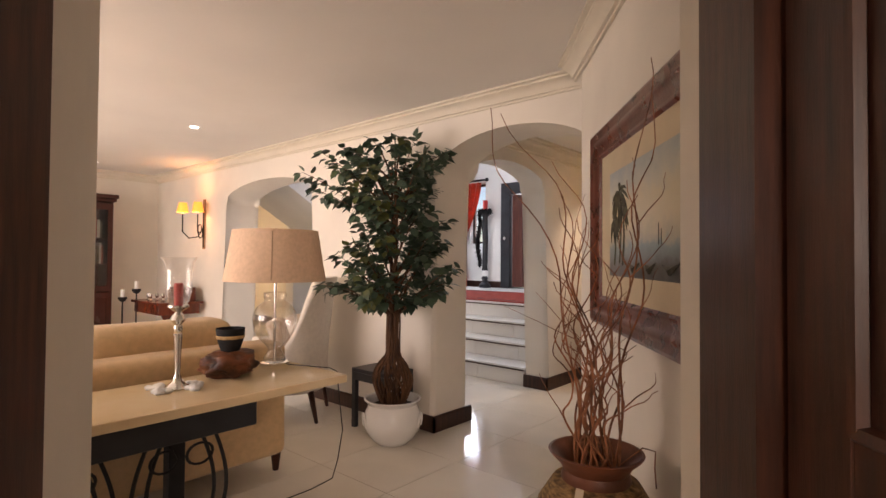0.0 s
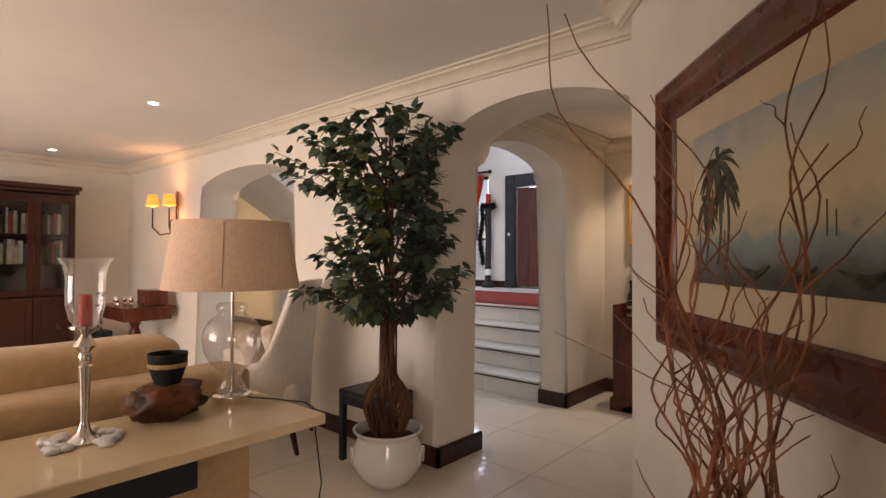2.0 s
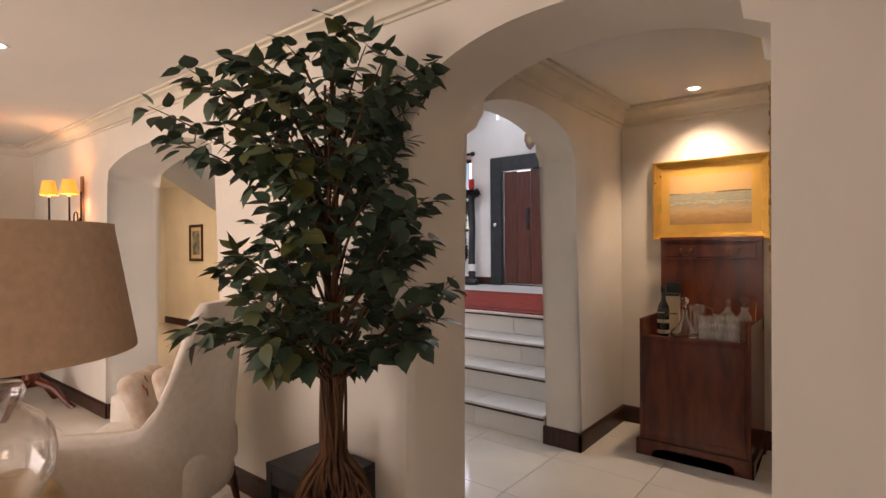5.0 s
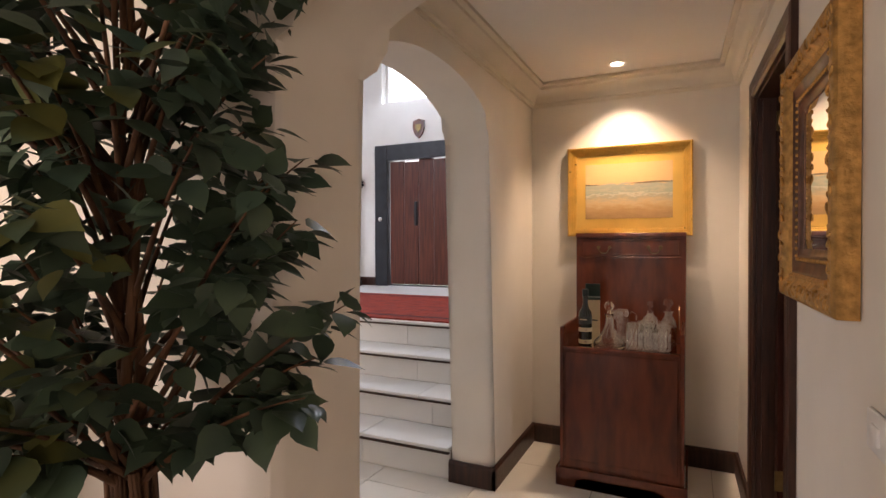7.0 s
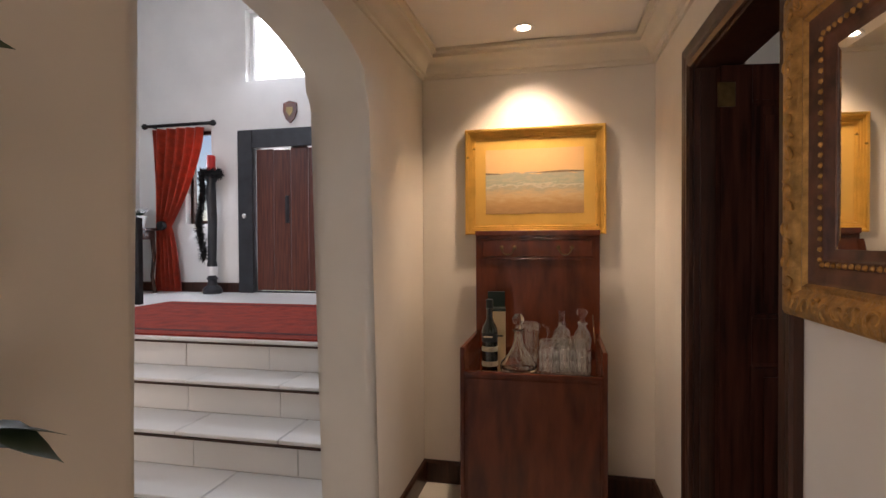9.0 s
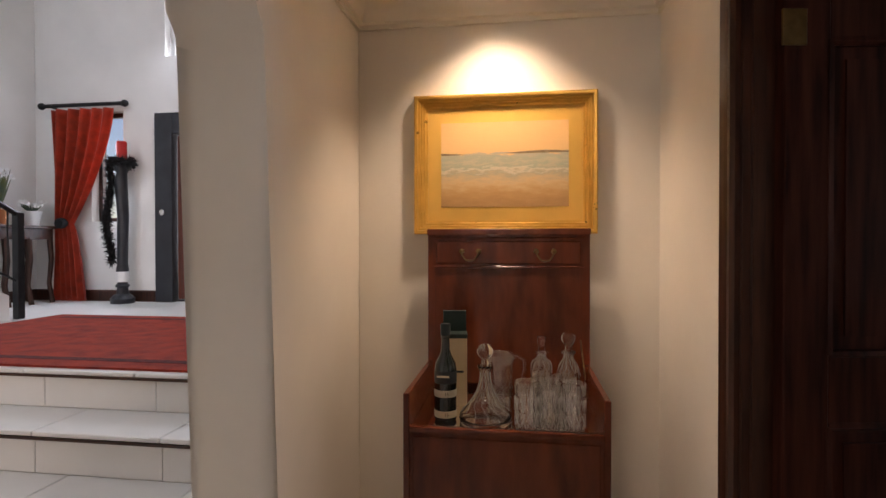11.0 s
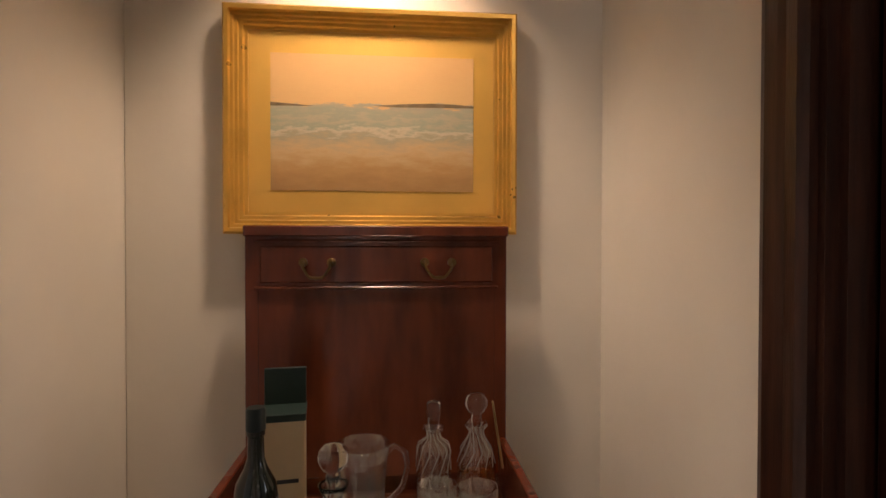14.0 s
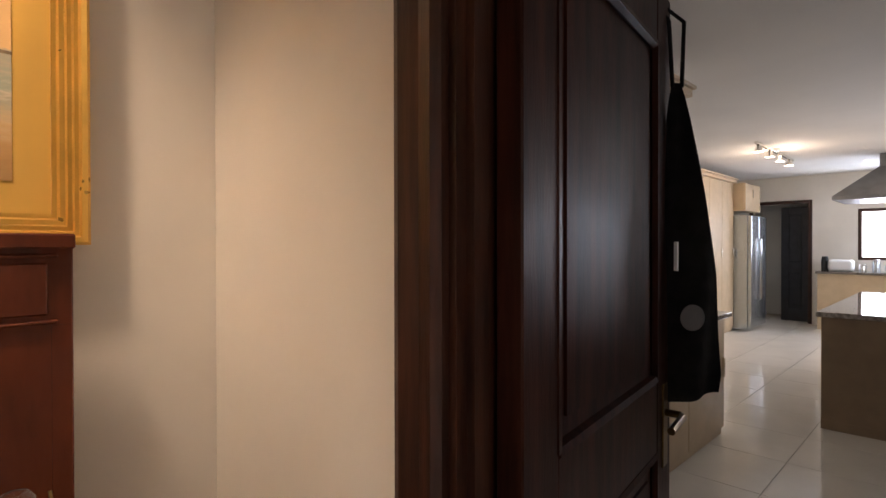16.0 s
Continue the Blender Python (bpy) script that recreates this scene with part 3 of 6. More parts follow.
def sofa():
    root = thing("sofa", "cream upholstered sofa with loose back cushions behind a console table", "sofa", near_set(-3.40, 0, 0, 0.933))
    finish("back", puff(dense(-0.22, 1.05, 0.14, 0.0, 2.86, 0.85, 0.055), 0.006), SOFAFAB, root, smooth=True)
    finish("base", rounded(-1.0, 1.08, 0.12, -0.2, 2.84, 0.42, 0.03), SOFAFAB, root, smooth=True)
    for a, b in ((1.25, 1.93), (1.96, 2.66)):
        finish("back_cushion", puff(dense(-0.42, a, 0.42, -0.16, b, 1.0, 0.085), 0.012, a), SOFAFAB, root, smooth=True)
        finish("seat_cushion", puff(dense(-1.0, a, 0.42, -0.38, b, 0.56, 0.05), 0.008, a), SOFAFAB, root, smooth=True)
    for a, b in ((1.05, 1.24), (2.64, 2.86)):
        finish("arm", puff(dense(-1.0, a, 0.13, -0.18, b, 0.68, 0.07), 0.006, a), SOFAFAB, root, smooth=True)
    for x in (-0.95, -0.12):
        for y in (1.15, 2.86):
            bm = lathe([(0.0, 0.0), (0.016, 0.0), (0.03, 0.14), (0.0, 0.14)], 10, (x, y))
            tagged(finish("leg", bm, DARKWOOD, root, smooth=True), "tapered dark wooden leg")


sofa()
tagged(finish("red_cushion", puff(dense(-0.22, -0.2, -0.06, 0.22, 0.2, 0.06, 0.055), 0.02), CURTAIN, smooth=True, m=pose(-4.25, 2.3, 0.60, 15, 0, 20)), "red scatter cushion lying on the sofa seat", "cushion")


def table_lamp(x, y, z):
    root = thing("table_lamp", "clear glass urn table lamp with a beige drum shade", "lamp", near_set(x, y, z))
    bm = lathe([(0.0, 0.0), (0.066, 0.0), (0.070, 0.006), (0.070, 0.026), (0.058, 0.032), (0.0, 0.032)], 40)
    tagged(finish("foot", bm, CHROME, root, smooth=True), "chrome foot")
    out = [(0.0, 0.033), (0.052, 0.033), (0.050, 0.05), (0.034, 0.075), (0.030, 0.09), (0.044, 0.11), (0.075, 0.14), (0.098, 0.185), (0.104, 0.23), (0.098, 0.265), (0.080, 0.295), (0.058, 0.312), (0.046, 0.322), (0.052, 0.333), (0.056, 0.345), (0.050, 0.360), (0.0, 0.363)]
    bm = lathe(out, 48)
    ob = finish("glass_body", bm, THIN, root, smooth="all")
    tagged(ob, "clear glass urn body")
    bm = bmesh.new()
    sweep(bm, [(0, 0, 0.034), (0, 0, 0.46)], 0.006, 10)
    tagged(finish("stem", bm, CHROME, root, smooth=True), "chrome stem")
    prof = [(0.235, 0.415), (0.238, 0.415), (0.2375, 0.425), (0.201, 0.648), (0.2005, 0.658), (0.1975, 0.658), (0.198, 0.648), (0.234, 0.425), (0.235, 0.415)]
    tagged(finish("shade", lathe(prof, 64), SHADEFAB, root, smooth=True), "beige linen shade")
    bm = bmesh.new()
    sweep(bm, [(0.236 * math.cos(-0.62), 0.236 * math.sin(-0.62), 0.426), (0.2005 * math.cos(-0.62), 0.2005 * math.sin(-0.62), 0.647)], 0.0035, 6)
    tagged(finish("seam", bm, material("darker shade seam", (0.48, 0.33, 0.22), 0.9, var=0.05), root), "darker sewn seam")
    bm = bmesh.new()
    for a in range(3):
        sweep(bm, [(0, 0, 0.63), (0.199 * math.cos(a * 2.09), 0.199 * math.sin(a * 2.09), 0.645)], 0.002, 5)
    sweep(bm, [(0, 0, 0.46), (0, 0, 0.67)], 0.005, 8)
    finish("shade_holder", bm, CHROME, root)
    bm = lathe([(0, 0.46), (0.014, 0.47), (0.028, 0.51), (0.026, 0.54), (0, 0.56)], 16)
    finish("bulb", bm, CERAMIC, root, smooth=True)
    bm = bmesh.new()
    pts = [(0.05, 0.04, 0.012), (0.11, 0.10, 0.006), (0.17, 0.13, 0.004), (0.23, 0.155, 0.004), (0.268, 0.17, -0.01), (0.275, 0.172, -0.08), (0.25, 0.22, -0.30), (0.19, 0.24, -0.46), (0.20, 0.20, -0.54), (0.14, 0.12, -0.585), (0.10, -0.05, -0.606), (0.02, -0.30, -0.606)]
    fine = [Vector(p).lerp(Vector(q), i / 4) for p, q in zip(pts, pts[1:]) for i in range(4)]
    sweep(bm, fine, 0.0028, 6)
    tagged(finish("cable", bm, IRON, root, smooth=True), "black lamp cable")


table_lamp(-3.265, 2.69, TABLE_Z)


def hurricane(x, y, z):
    root = thing("candle_holder", "silver candlestick with a glass hurricane and a red candle", "candle holder", near_set(x, y, z))
    bm = lathe([(0, 0), (0.05, 0), (0.052, 0.006), (0.035, 0.016), (0.018, 0.03), (0.011, 0.06), (0.013, 0.13), (0.017, 0.20), (0.018, 0.215), (0.012, 0.22), (0.018, 0.235), (0.016, 0.25), (0.013, 0.255), (0.03, 0.275), (0.019, 0.292), (0.012, 0.305), (0.03, 0.318), (0.040, 0.326), (0.040, 0.332), (0, 0.332)], 32)
    tagged(finish("stand", bm, CHROME, root, smooth=True), "polished silver stand")
    out = [(0.030, 0.333), (0.040, 0.35), (0.049, 0.39), (0.050, 0.43), (0.049, 0.47), (0.056, 0.505), (0.069, 0.525)]
    tagged(finish("glass", lathe(out, 40), THIN, root, smooth="all"), "clear flared glass chimney")
    tagged(finish("candle", lathe([(0, 0.333), (0.017, 0.333), (0.017, 0.418), (0.013, 0.422), (0, 0.420)], 20), CANDLERED, root, smooth=True), "red wax candle")
    for i in range(26):
        a, r = rnd.uniform(0, 6.28), rnd.uniform(0.058, 0.105)
        bm = lathe([(0, 0), (0.014, 0.001), (0.019, 0.008), (0.013, 0.015), (0, 0.017)], 10, squash=(1.15, 0.8))
        p = tagged(finish("pebble", bm, WHITEPAINT, root, smooth="all", m=pose(r * math.cos(a), r * math.sin(a), 0.0, 0, 0, rnd.uniform(0, 180))), "smooth white pebble")


hurricane(-3.17, 2.20, TABLE_Z)


def wooden_bowl_stand(x, y, z):
    root = thing("bowl_stand", "black bowl with a pale band on a carved burl wood base", "ornament", near_set(x, y, z) @ Matrix.Scale(1.16, 4))
    bm = bmesh.new()
    bmesh.ops.create_icosphere(bm, subdivisions=4, radius=1)
    for v in bm.verts:
        d = v.co.normalized()
        n = noise.noise(d * 2.2 + Vector((3, 1, 4))) * 0.30 + abs(noise.noise(d * 4.2)) * 0.34 - 0.06
        r = 1 + n
        v.co = Vector((d.x * 0.085 * r, d.y * 0.10 * r, 0.05 + d.z * 0.055 * r))
        v.co.z = min(max(v.co.z, 0.0), 0.098)
    tagged(finish("burl_base", bm, material("burl wood", (0.15, 0.050, 0.020), 0.5, var=0.5, scale=16, bump=0.4, bscale=40), root, smooth="all"), "knotted red-brown burl wood")
    tagged(finish("bowl", lathe([(0, 0.095), (0.032, 0.095), (0.040, 0.115), (0.050, 0.15), (0.053, 0.183), (0.049, 0.183), (0.046, 0.16), (0, 0.11)], 32), BLACKFEATHER, root, smooth=True), "black turned bowl")
    tagged(finish("band", lathe([(0.0495, 0.144), (0.0515, 0.146), (0.0525, 0.156), (0.0515, 0.157)], 32), material("straw band", (0.45, 0.30, 0.13), 0.7, var=0.2, scale=60), root, smooth=True), "straw coloured band")


wooden_bowl_stand(-3.23, 2.45, TABLE_Z)


def leaf_mesh(name, length, width):
    bm = bmesh.new()
    stations = ((0.0, 0.0), (0.12, 0.36), (0.30, 0.5), (0.52, 0.44), (0.74, 0.24), (0.88, 0.08), (1.0, 0.0))
    mid = [bm.verts.new((0, y * length, -0.16 * length * y * y)) for y, w in stations]
    for s in (-1, 1):
        e = [bm.verts.new((s * width * w, y * length, 0.12 * width * w - 0.16 * length * y * y)) for y, w in stations[1:-1]]
        ring = [mid[0]] + e + [mid[-1]]
        for i in range(len(stations) - 1):
            f = [mid[i], mid[i + 1], ring[i + 1], ring[i]]
            f = [v for k, v in enumerate(f) if v not in f[:k]]
            bm.faces.new(f if s < 0 else f[::-1])
    me = bpy.data.meshes.new(name)
    bm.to_mesh(me)
    bm.free()
    for p in me.polygons:
        p.use_smooth = True
    return me


def leaf_material():
    m = material("fig leaf", (0.030, 0.052, 0.030), 0.52, var=0.35, scale=30)
    nt = m.node_tree
    b = nt.nodes["Principled BSDF"]
    info = nt.nodes.new("ShaderNodeObjectInfo")
    n = nt.nodes.new("ShaderNodeTexNoise")
    n.inputs["Scale"].default_value = 9.0
    geo = nt.nodes.new("ShaderNodeNewGeometry")
    nt.links.new(geo.outputs["Position"], n.inputs["Vector"])
    add = nt.nodes.new("ShaderNodeMath")
    add.operation = "ADD"
    nt.links.new(n.outputs["Fac"], add.inputs[0])
    sc = nt.nodes.new("ShaderNodeMath")
    sc.operation = "MULTIPLY"
    sc.inputs[1].default_value = 0.5
    nt.links.new(info.outputs["Random"], sc.inputs[0])
    nt.links.new(sc.outputs[0], add.inputs[1])
    ramp = nt.nodes.new("ShaderNodeValToRGB")
    ramp.color_ramp.elements[0].position, ramp.color_ramp.elements[0].color = 0.40, (0.034, 0.062, 0.042, 1)
    ramp.color_ramp.elements[1].position, ramp.color_ramp.elements[1].color = 1.0, (0.105, 0.115, 0.030, 1)
    el = ramp.color_ramp.elements.new(0.72)
    el.color = (0.060, 0.100, 0.058, 1)
    nt.links.new(add.outputs[0], ramp.inputs[0])
    nt.links.new(ramp.outputs[0], b.inputs["Base Color"])
    return m


LEAF = leaf_material()


def ficus(x, y):
    root = thing("potted_fig_tree", "tall weeping fig tree with braided roots in a white pot", "tree", Matrix.Translation((x, y, 0)))
    prof = [(0, 0.0), (0.10, 0.0), (0.115, 0.006), (0.16, 0.05), (0.195, 0.11), (0.205, 0.16), (0.192, 0.22), (0.175, 0.255), (0.172, 0.275), (0.188, 0.296), (0.200, 0.305), (0.200, 0.312), (0.185, 0.312), (0.166, 0.285), (0.160, 0.25), (0, 0.25)]
    tagged(finish("pot", lathe(prof, 56), CERAMIC, root, smooth=True), "white glazed ceramic pot")
    for s in ((-0.45, -0.9), (0.9, 0.45)):
        bm = bmesh.new()
        c = Vector((s[0], s[1], 0)).normalized()
        side = c.orthogonal()
        side = Vector((-c.y, c.x, 0))
        sweep(bm, [c * (0.195 + 0.014 * math.sin(i / 10 * math.pi)) + side * 0.035 * math.cos(i / 10 * math.pi) + Vector((0, 0, 0.13 + 0.09 * math.sin(i / 10 * math.pi))) for i in range(11)], 0.010, 8)
        finish("pot_handle", bm, CERAMIC, root, smooth=True)
    finish("soil", puff(lathe([(0, 0.262), (0.08, 0.266), (0.165, 0.258)], 24), 0.01, scale=30), SOIL, root, smooth=True)
    bm = bmesh.new()
    for k in range(46):
        a0, tw = k * 2.4, rnd.uniform(-1.6, 1.6)
        pts, rad = [], []
        bulge = rnd.uniform(0.115, 0.145)
        for i in range(22):
            s = i / 21
            z = 0.25 + s * 0.66
            r = bulge * math.sin(min(1, s / 0.55) * math.pi * 0.92) ** 0.8 if s < 0.55 else 0.0
            base = 0.035 + 0.012 * math.sin(k)
            r = max(r + 0.05 * max(0, 1 - s * 6), base)
            a = a0 + tw * s + 0.15 * math.sin(9 * s + k)
            pts.append((r * math.cos(a), r * math.sin(a), z))
            rad.append(0.0075 - 0.002 * s)
        sweep(bm, pts, rad, 5)
    tagged(finish("braided_trunk", bm, BARK, root, smooth="all"), "braided brown aerial roots")
    bm = bmesh.new()
    tips = []
    dirs = []
    for i in range(54):
        z = 1.07 + 1.03 * (i + 0.5) / 54
        a = i * 2.39996 + rnd.uniform(-0.3, 0.3)
        wide = 0.30 + 0.12 * math.sin((z - 0.8) * 3.6) ** 2 + (0.06 if z > 1.7 else 0)
        r = wide * rnd.uniform(0.45, 1.05)
        dirs.append((r * math.cos(a), r * math.sin(a), z))
    out = [(-0.52, -0.42, 1.90), (-0.44, -0.40, 1.78), (-0.35, -0.36, 2.02), (0.30, 0.22, 2.05), (0.27, 0.23, 1.56), (0.22, 0.17, 1.52), (0.26, 0.21, 1.42), (0.31, 0.21, 1.12), (0.26, 0.16, 1.06), (-0.38, -0.30, 1.12), (-0.25, -0.40, 1.10), (-0.40, -0.05, 1.14),
           (0.12, -0.42, 1.35), (0.18, -0.35, 1.70), (-0.05, -0.45, 1.9), (0.05, -0.30, 1.04), (-0.2, -0.1, 1.02), (0.10, 0.05, 1.02), (0.0, 0.0, 2.13), (-0.12, -0.1, 2.12), (0.14, 0.05, 2.10), (-0.28, -0.22, 2.08)]
    dirs += out
    for d in dirs:
        z0 = max(0.86, d[2] - rnd.uniform(0.25, 0.5))
        p0, p2 = Vector((rnd.uniform(-0.02, 0.02), rnd.uniform(-0.02, 0.02), z0)), Vector(d)
        p1 = p0.lerp(p2, 0.5) + Vector((0, 0, 0.07))
        pts = [(1 - s) ** 2 * p0 + 2 * s * (1 - s) * p1 + s * s * p2 for s in [i / 8 for i in range(9)]]
        sweep(bm, pts, [0.008 * (1 - 0.8 * i / 8) for i in range(9)], 5)
        tips.append(pts)
    for k in range(3):
        sweep(bm, [(0.02 * math.cos(k * 2.1 + i * 0.5), 0.02 * math.sin(k * 2.1 + i * 0.5), 0.8 + i * 0.13) for i in range(10)], [0.013 - 0.0009 * i for i in range(10)], 6)
    finish("branch", bm, BARK, root, smooth="all")
    meshes = [leaf_mesh("leaf", 0.082, 0.060), leaf_mesh("leaf", 0.070, 0.053), leaf_mesh("leaf", 0.094, 0.068)]
    for me in meshes:
        me.materials.append(LEAF)
    poses = []
    for pts in tips:
        for i in range(29):
            s = 1 - rnd.random() ** 1.4 * 0.66
            f = s * 8
            k = min(7, int(f))
            p = pts[k].lerp(pts[k + 1], f - k)
            out_d = (pts[-1] - pts[0]).normalized()
            d = Vector((rnd.gauss(0, 0.75), rnd.gauss(0, 0.75), rnd.gauss(-0.55, 0.4))) + out_d * 0.6
            d.normalize()
            p = p + d * rnd.uniform(0.008, 0.045)
            up = Vector((rnd.gauss(0, 0.35), rnd.gauss(0, 0.35), 1)) + Vector((out_d.x, out_d.y, 0)) * 0.5
            xax = d.cross(up).normalized()
            zax = xax.cross(d)
            m = Matrix((xax, d, zax)).transposed().to_4x4()
            m.translation = p
            m = m @ Matrix.Scale(rnd.uniform(0.75, 1.1), 4)
            poses.append((m, rnd.randrange(3)))
    near = sorted(range(len(poses)), key=lambda i: poses[i][0].translation.y - 0.6 * poses[i][0].translation.x)
    for i in near[:300]:
        ob = new("leaf", meshes[poses[i][1]])
        ob.parent, ob.matrix_basis = root, poses[i][0]
    big = bmesh.new()
    for i in near[300:]:
        m, k = poses[i]
        n0 = len(big.verts)
        big.from_mesh(meshes[k])
        big.verts.ensure_lookup_table()
        for v in big.verts[n0:]:
            v.co = m @ v.co
    tagged(finish("foliage", big, LEAF, root, smooth="all"), kind="stuff")


ficus(-3.635, 3.825)


def twig_urn(x, y):
    root = thing("urn_with_twigs", "brown terracotta urn in a woven basket holding curly willow twigs", "vase", Matrix.Translation((x, y, 0)))
    tagged(finish("woven_body", lathe([(0, 0), (0.11, 0), (0.13, 0.02), (0.18, 0.25), (0.195, 0.42), (0.175, 0.54), (0.13, 0.61), (0.10, 0.615), (0.0, 0.615)], 48),
                  material("woven raffia", (0.34, 0.21, 0.09), 0.85, var=0.4, scale=40, stretch=(1, 1, 4), bump=0.9, bscale=90), root, smooth=True), "woven raffia belly")
    tagged(finish("neck", lathe([(0.0, 0.60), (0.098, 0.60), (0.105, 0.62), (0.098, 0.645), (0.112, 0.668), (0.138, 0.692), (0.143, 0.70), (0.134, 0.702), (0.10, 0.672), (0.088, 0.64), (0, 0.625)], 48), TERRA, root, smooth=True), "brown terracotta neck")
    tagged(finish("tag", boxes((-0.012, -0.001, -0.045, 0.012, 0.001, 0.0), m=Matrix.Translation((0.02, -0.145, 0.635)) @ Matrix.Rotation(radians(-20), 4, "X")), material("card", (0.55, 0.45, 0.33), 0.8), root), "small paper tag")
    bm = bmesh.new()
    r = random.Random(11)
    left, right = Vector((-0.7525, -0.658, 0)), Vector((0.7525, 0.658, 0))
    goals = [(left * 0.37, 1.75, 0.05), (left * 0.26, 1.74, 0.05), (right * 0.16, 1.90, 0.04), (right * 0.19, 1.84, 0.04), (left * 0.10, 1.60, 0.05)]
    for i in range(19):
        a = r.uniform(0, 6.28)
        goals.append((Vector((math.cos(a), math.sin(a), 0)) * r.uniform(0.02, 0.16) + left * 0.03, r.uniform(1.0, 1.55), 0.05))
    for k, (g, top, amp) in enumerate(goals):
        a = r.uniform(0, 6.28)
        p0 = Vector((0.055 * math.cos(a), 0.055 * math.sin(a), 0.62))
        n = 26
        pts, ph, ph2 = [], r.uniform(0, 6), r.uniform(0, 6)
        for i in range(n):
            s = i / (n - 1)
            p = p0.lerp(Vector((g.x, g.y, top)), s)
            lean = g.normalized() * (-0.10 * math.sin(s * math.pi)) if g.length > 0.2 else Vector((0, 0, 0))
            w = 0.030 * math.sin(s * 15 + ph) * (0.3 + 0.9 * s), 0.030 * math.sin(s * 12.3 + ph2) * (0.3 + 0.9 * s)
            q = p + Vector((w[0], w[1], 0.008 * math.sin(s * 22 + ph))) + lean
            dv = (q.x * 0.786 + q.y * 0.618)
            if dv > 0.18:
                q -= Vector((0.786, 0.618, 0)) * (dv - 0.18)
            pts.append(q)
        rad = [0.0045 * (1 - 0.72 * i / (n - 1)) for i in range(n)]
        sweep(bm, pts, rad, 5)
        for j in range(2):
            i0 = r.randrange(9, 20)
            b0 = pts[i0]
            dd = Vector((r.gauss(0, 0.09), r.gauss(0, 0.09), r.uniform(0.08, 0.2)))
            sub = []
            for i in range(8):
                q = b0 + dd * (i / 7) + Vector((0.012 * math.sin(i * 1.4 + k), 0.012 * math.cos(i * 1.7 + k), 0)) * (i / 7)
                dv = (q.x * 0.786 + q.y * 0.618)
                if dv > 0.18:
                    q -= Vector((0.786, 0.618, 0)) * (dv - 0.18)
                sub.append(q)
            sweep(bm, sub, [0.0022 * (1 - 0.6 * i / 7) for i in range(8)], 4)
    sweep(bm, [Vector((0.06, 0.04, 0.66)), Vector((0.11, 0.09, 0.71)), Vector((0.14, 0.115, 0.70)), Vector((0.15, 0.08, 0.66)), Vector((0.165, 0.05, 0.615))], 0.0022, 4)
    tagged(finish("twigs", bm, TWIG, root, smooth="all"), "curly red-brown willow twigs")


twig_urn(-1.65, 2.80)


def armchair():
    root = thing("armchair", "white upholstered wing armchair with dark tapered legs", "armchair", pose(-4.78, 3.66, 0, 0, 0, 134))
    # local: the chair faces +y, its back at -y
    bm = bmesh.new()
    n, m = 30, 8
    def rim(a):
        t = min(1.0, max(0.0, (abs(a) - 0.62) / 0.75))
        return 1.13 - 0.53 * t * t * (3 - 2 * t) - 0.02 * max(0, abs(a) - 1.3)
    rows = []
    for layer, off in ((0, 0.0), (1, -0.075)):
        grid = []
        for i in range(n + 1):
            a = -1.95 + 3.9 * i / n
            rx, ry = 0.345 + off, 0.36 + off
            col = []
            for j in range(m + 1):
                s = j / m
                z = 0.24 + (rim(a) - 0.24) * s
                flare = 0.05 * s * s
                if abs(a) > 1.35:
                    yy = 0.0 + (abs(a) - 1.35) * 0.66
                    x = math.copysign(rx + flare * 0.4, a)
                    y = -0.06 + yy
                else:
                    x = (rx + flare * 0.4) * math.sin(a / 1.35 * math.pi / 2)
                    y = -0.06 - (ry + flare * 1.6 - 0.06) * math.cos(a / 1.35 * math.pi / 2) ** 0.8 if abs(a) < 1.349 else -0.06
                col.append(bm.verts.new((x, y, z)))
            grid.append(col)
        rows.append(grid)
    for g in rows:
        for i in range(n):
            for j in range(m):
                bm.faces.new((g[i][j], g[i + 1][j], g[i + 1][j + 1], g[i][j + 1]))
    for i in range(n):
        bm.faces.new((rows[0][i][m], rows[0][i + 1][m], rows[1][i + 1][m], rows[1][i][m]))
        bm.faces.new((rows[0][i][0], rows[1][i][0], rows[1][i + 1][0], rows[0][i + 1][0]))
    for i in (0, n):
        for j in range(m):
            bm.faces.new((rows[0][i][j], rows[0][i][j + 1], rows[1][i][j + 1], rows[1][i][j]))
    finish("shell", bm, CHAIRFAB, root, smooth="all")
    finish("seat", puff(dense(-0.285, -0.33, 0.24, 0.285, 0.36, 0.47, 0.06), 0.006), CHAIRFAB, root, smooth=True)
    for x, y, lean in ((-0.24, -0.28, -0.05), (0.24, -0.28, -0.05), (-0.26, 0.30, 0), (0.26, 0.30, 0)):
        bm = bmesh.new()
        sweep(bm, [(x, y, 0.25), (x, y + lean * 0.5, 0.12), (x, y + lean, 0.0)], [0.026, 0.02, 0.014], 8)
        tagged(finish("leg", bm, DARKWOOD, root, smooth=True), "dark tapered wooden leg")


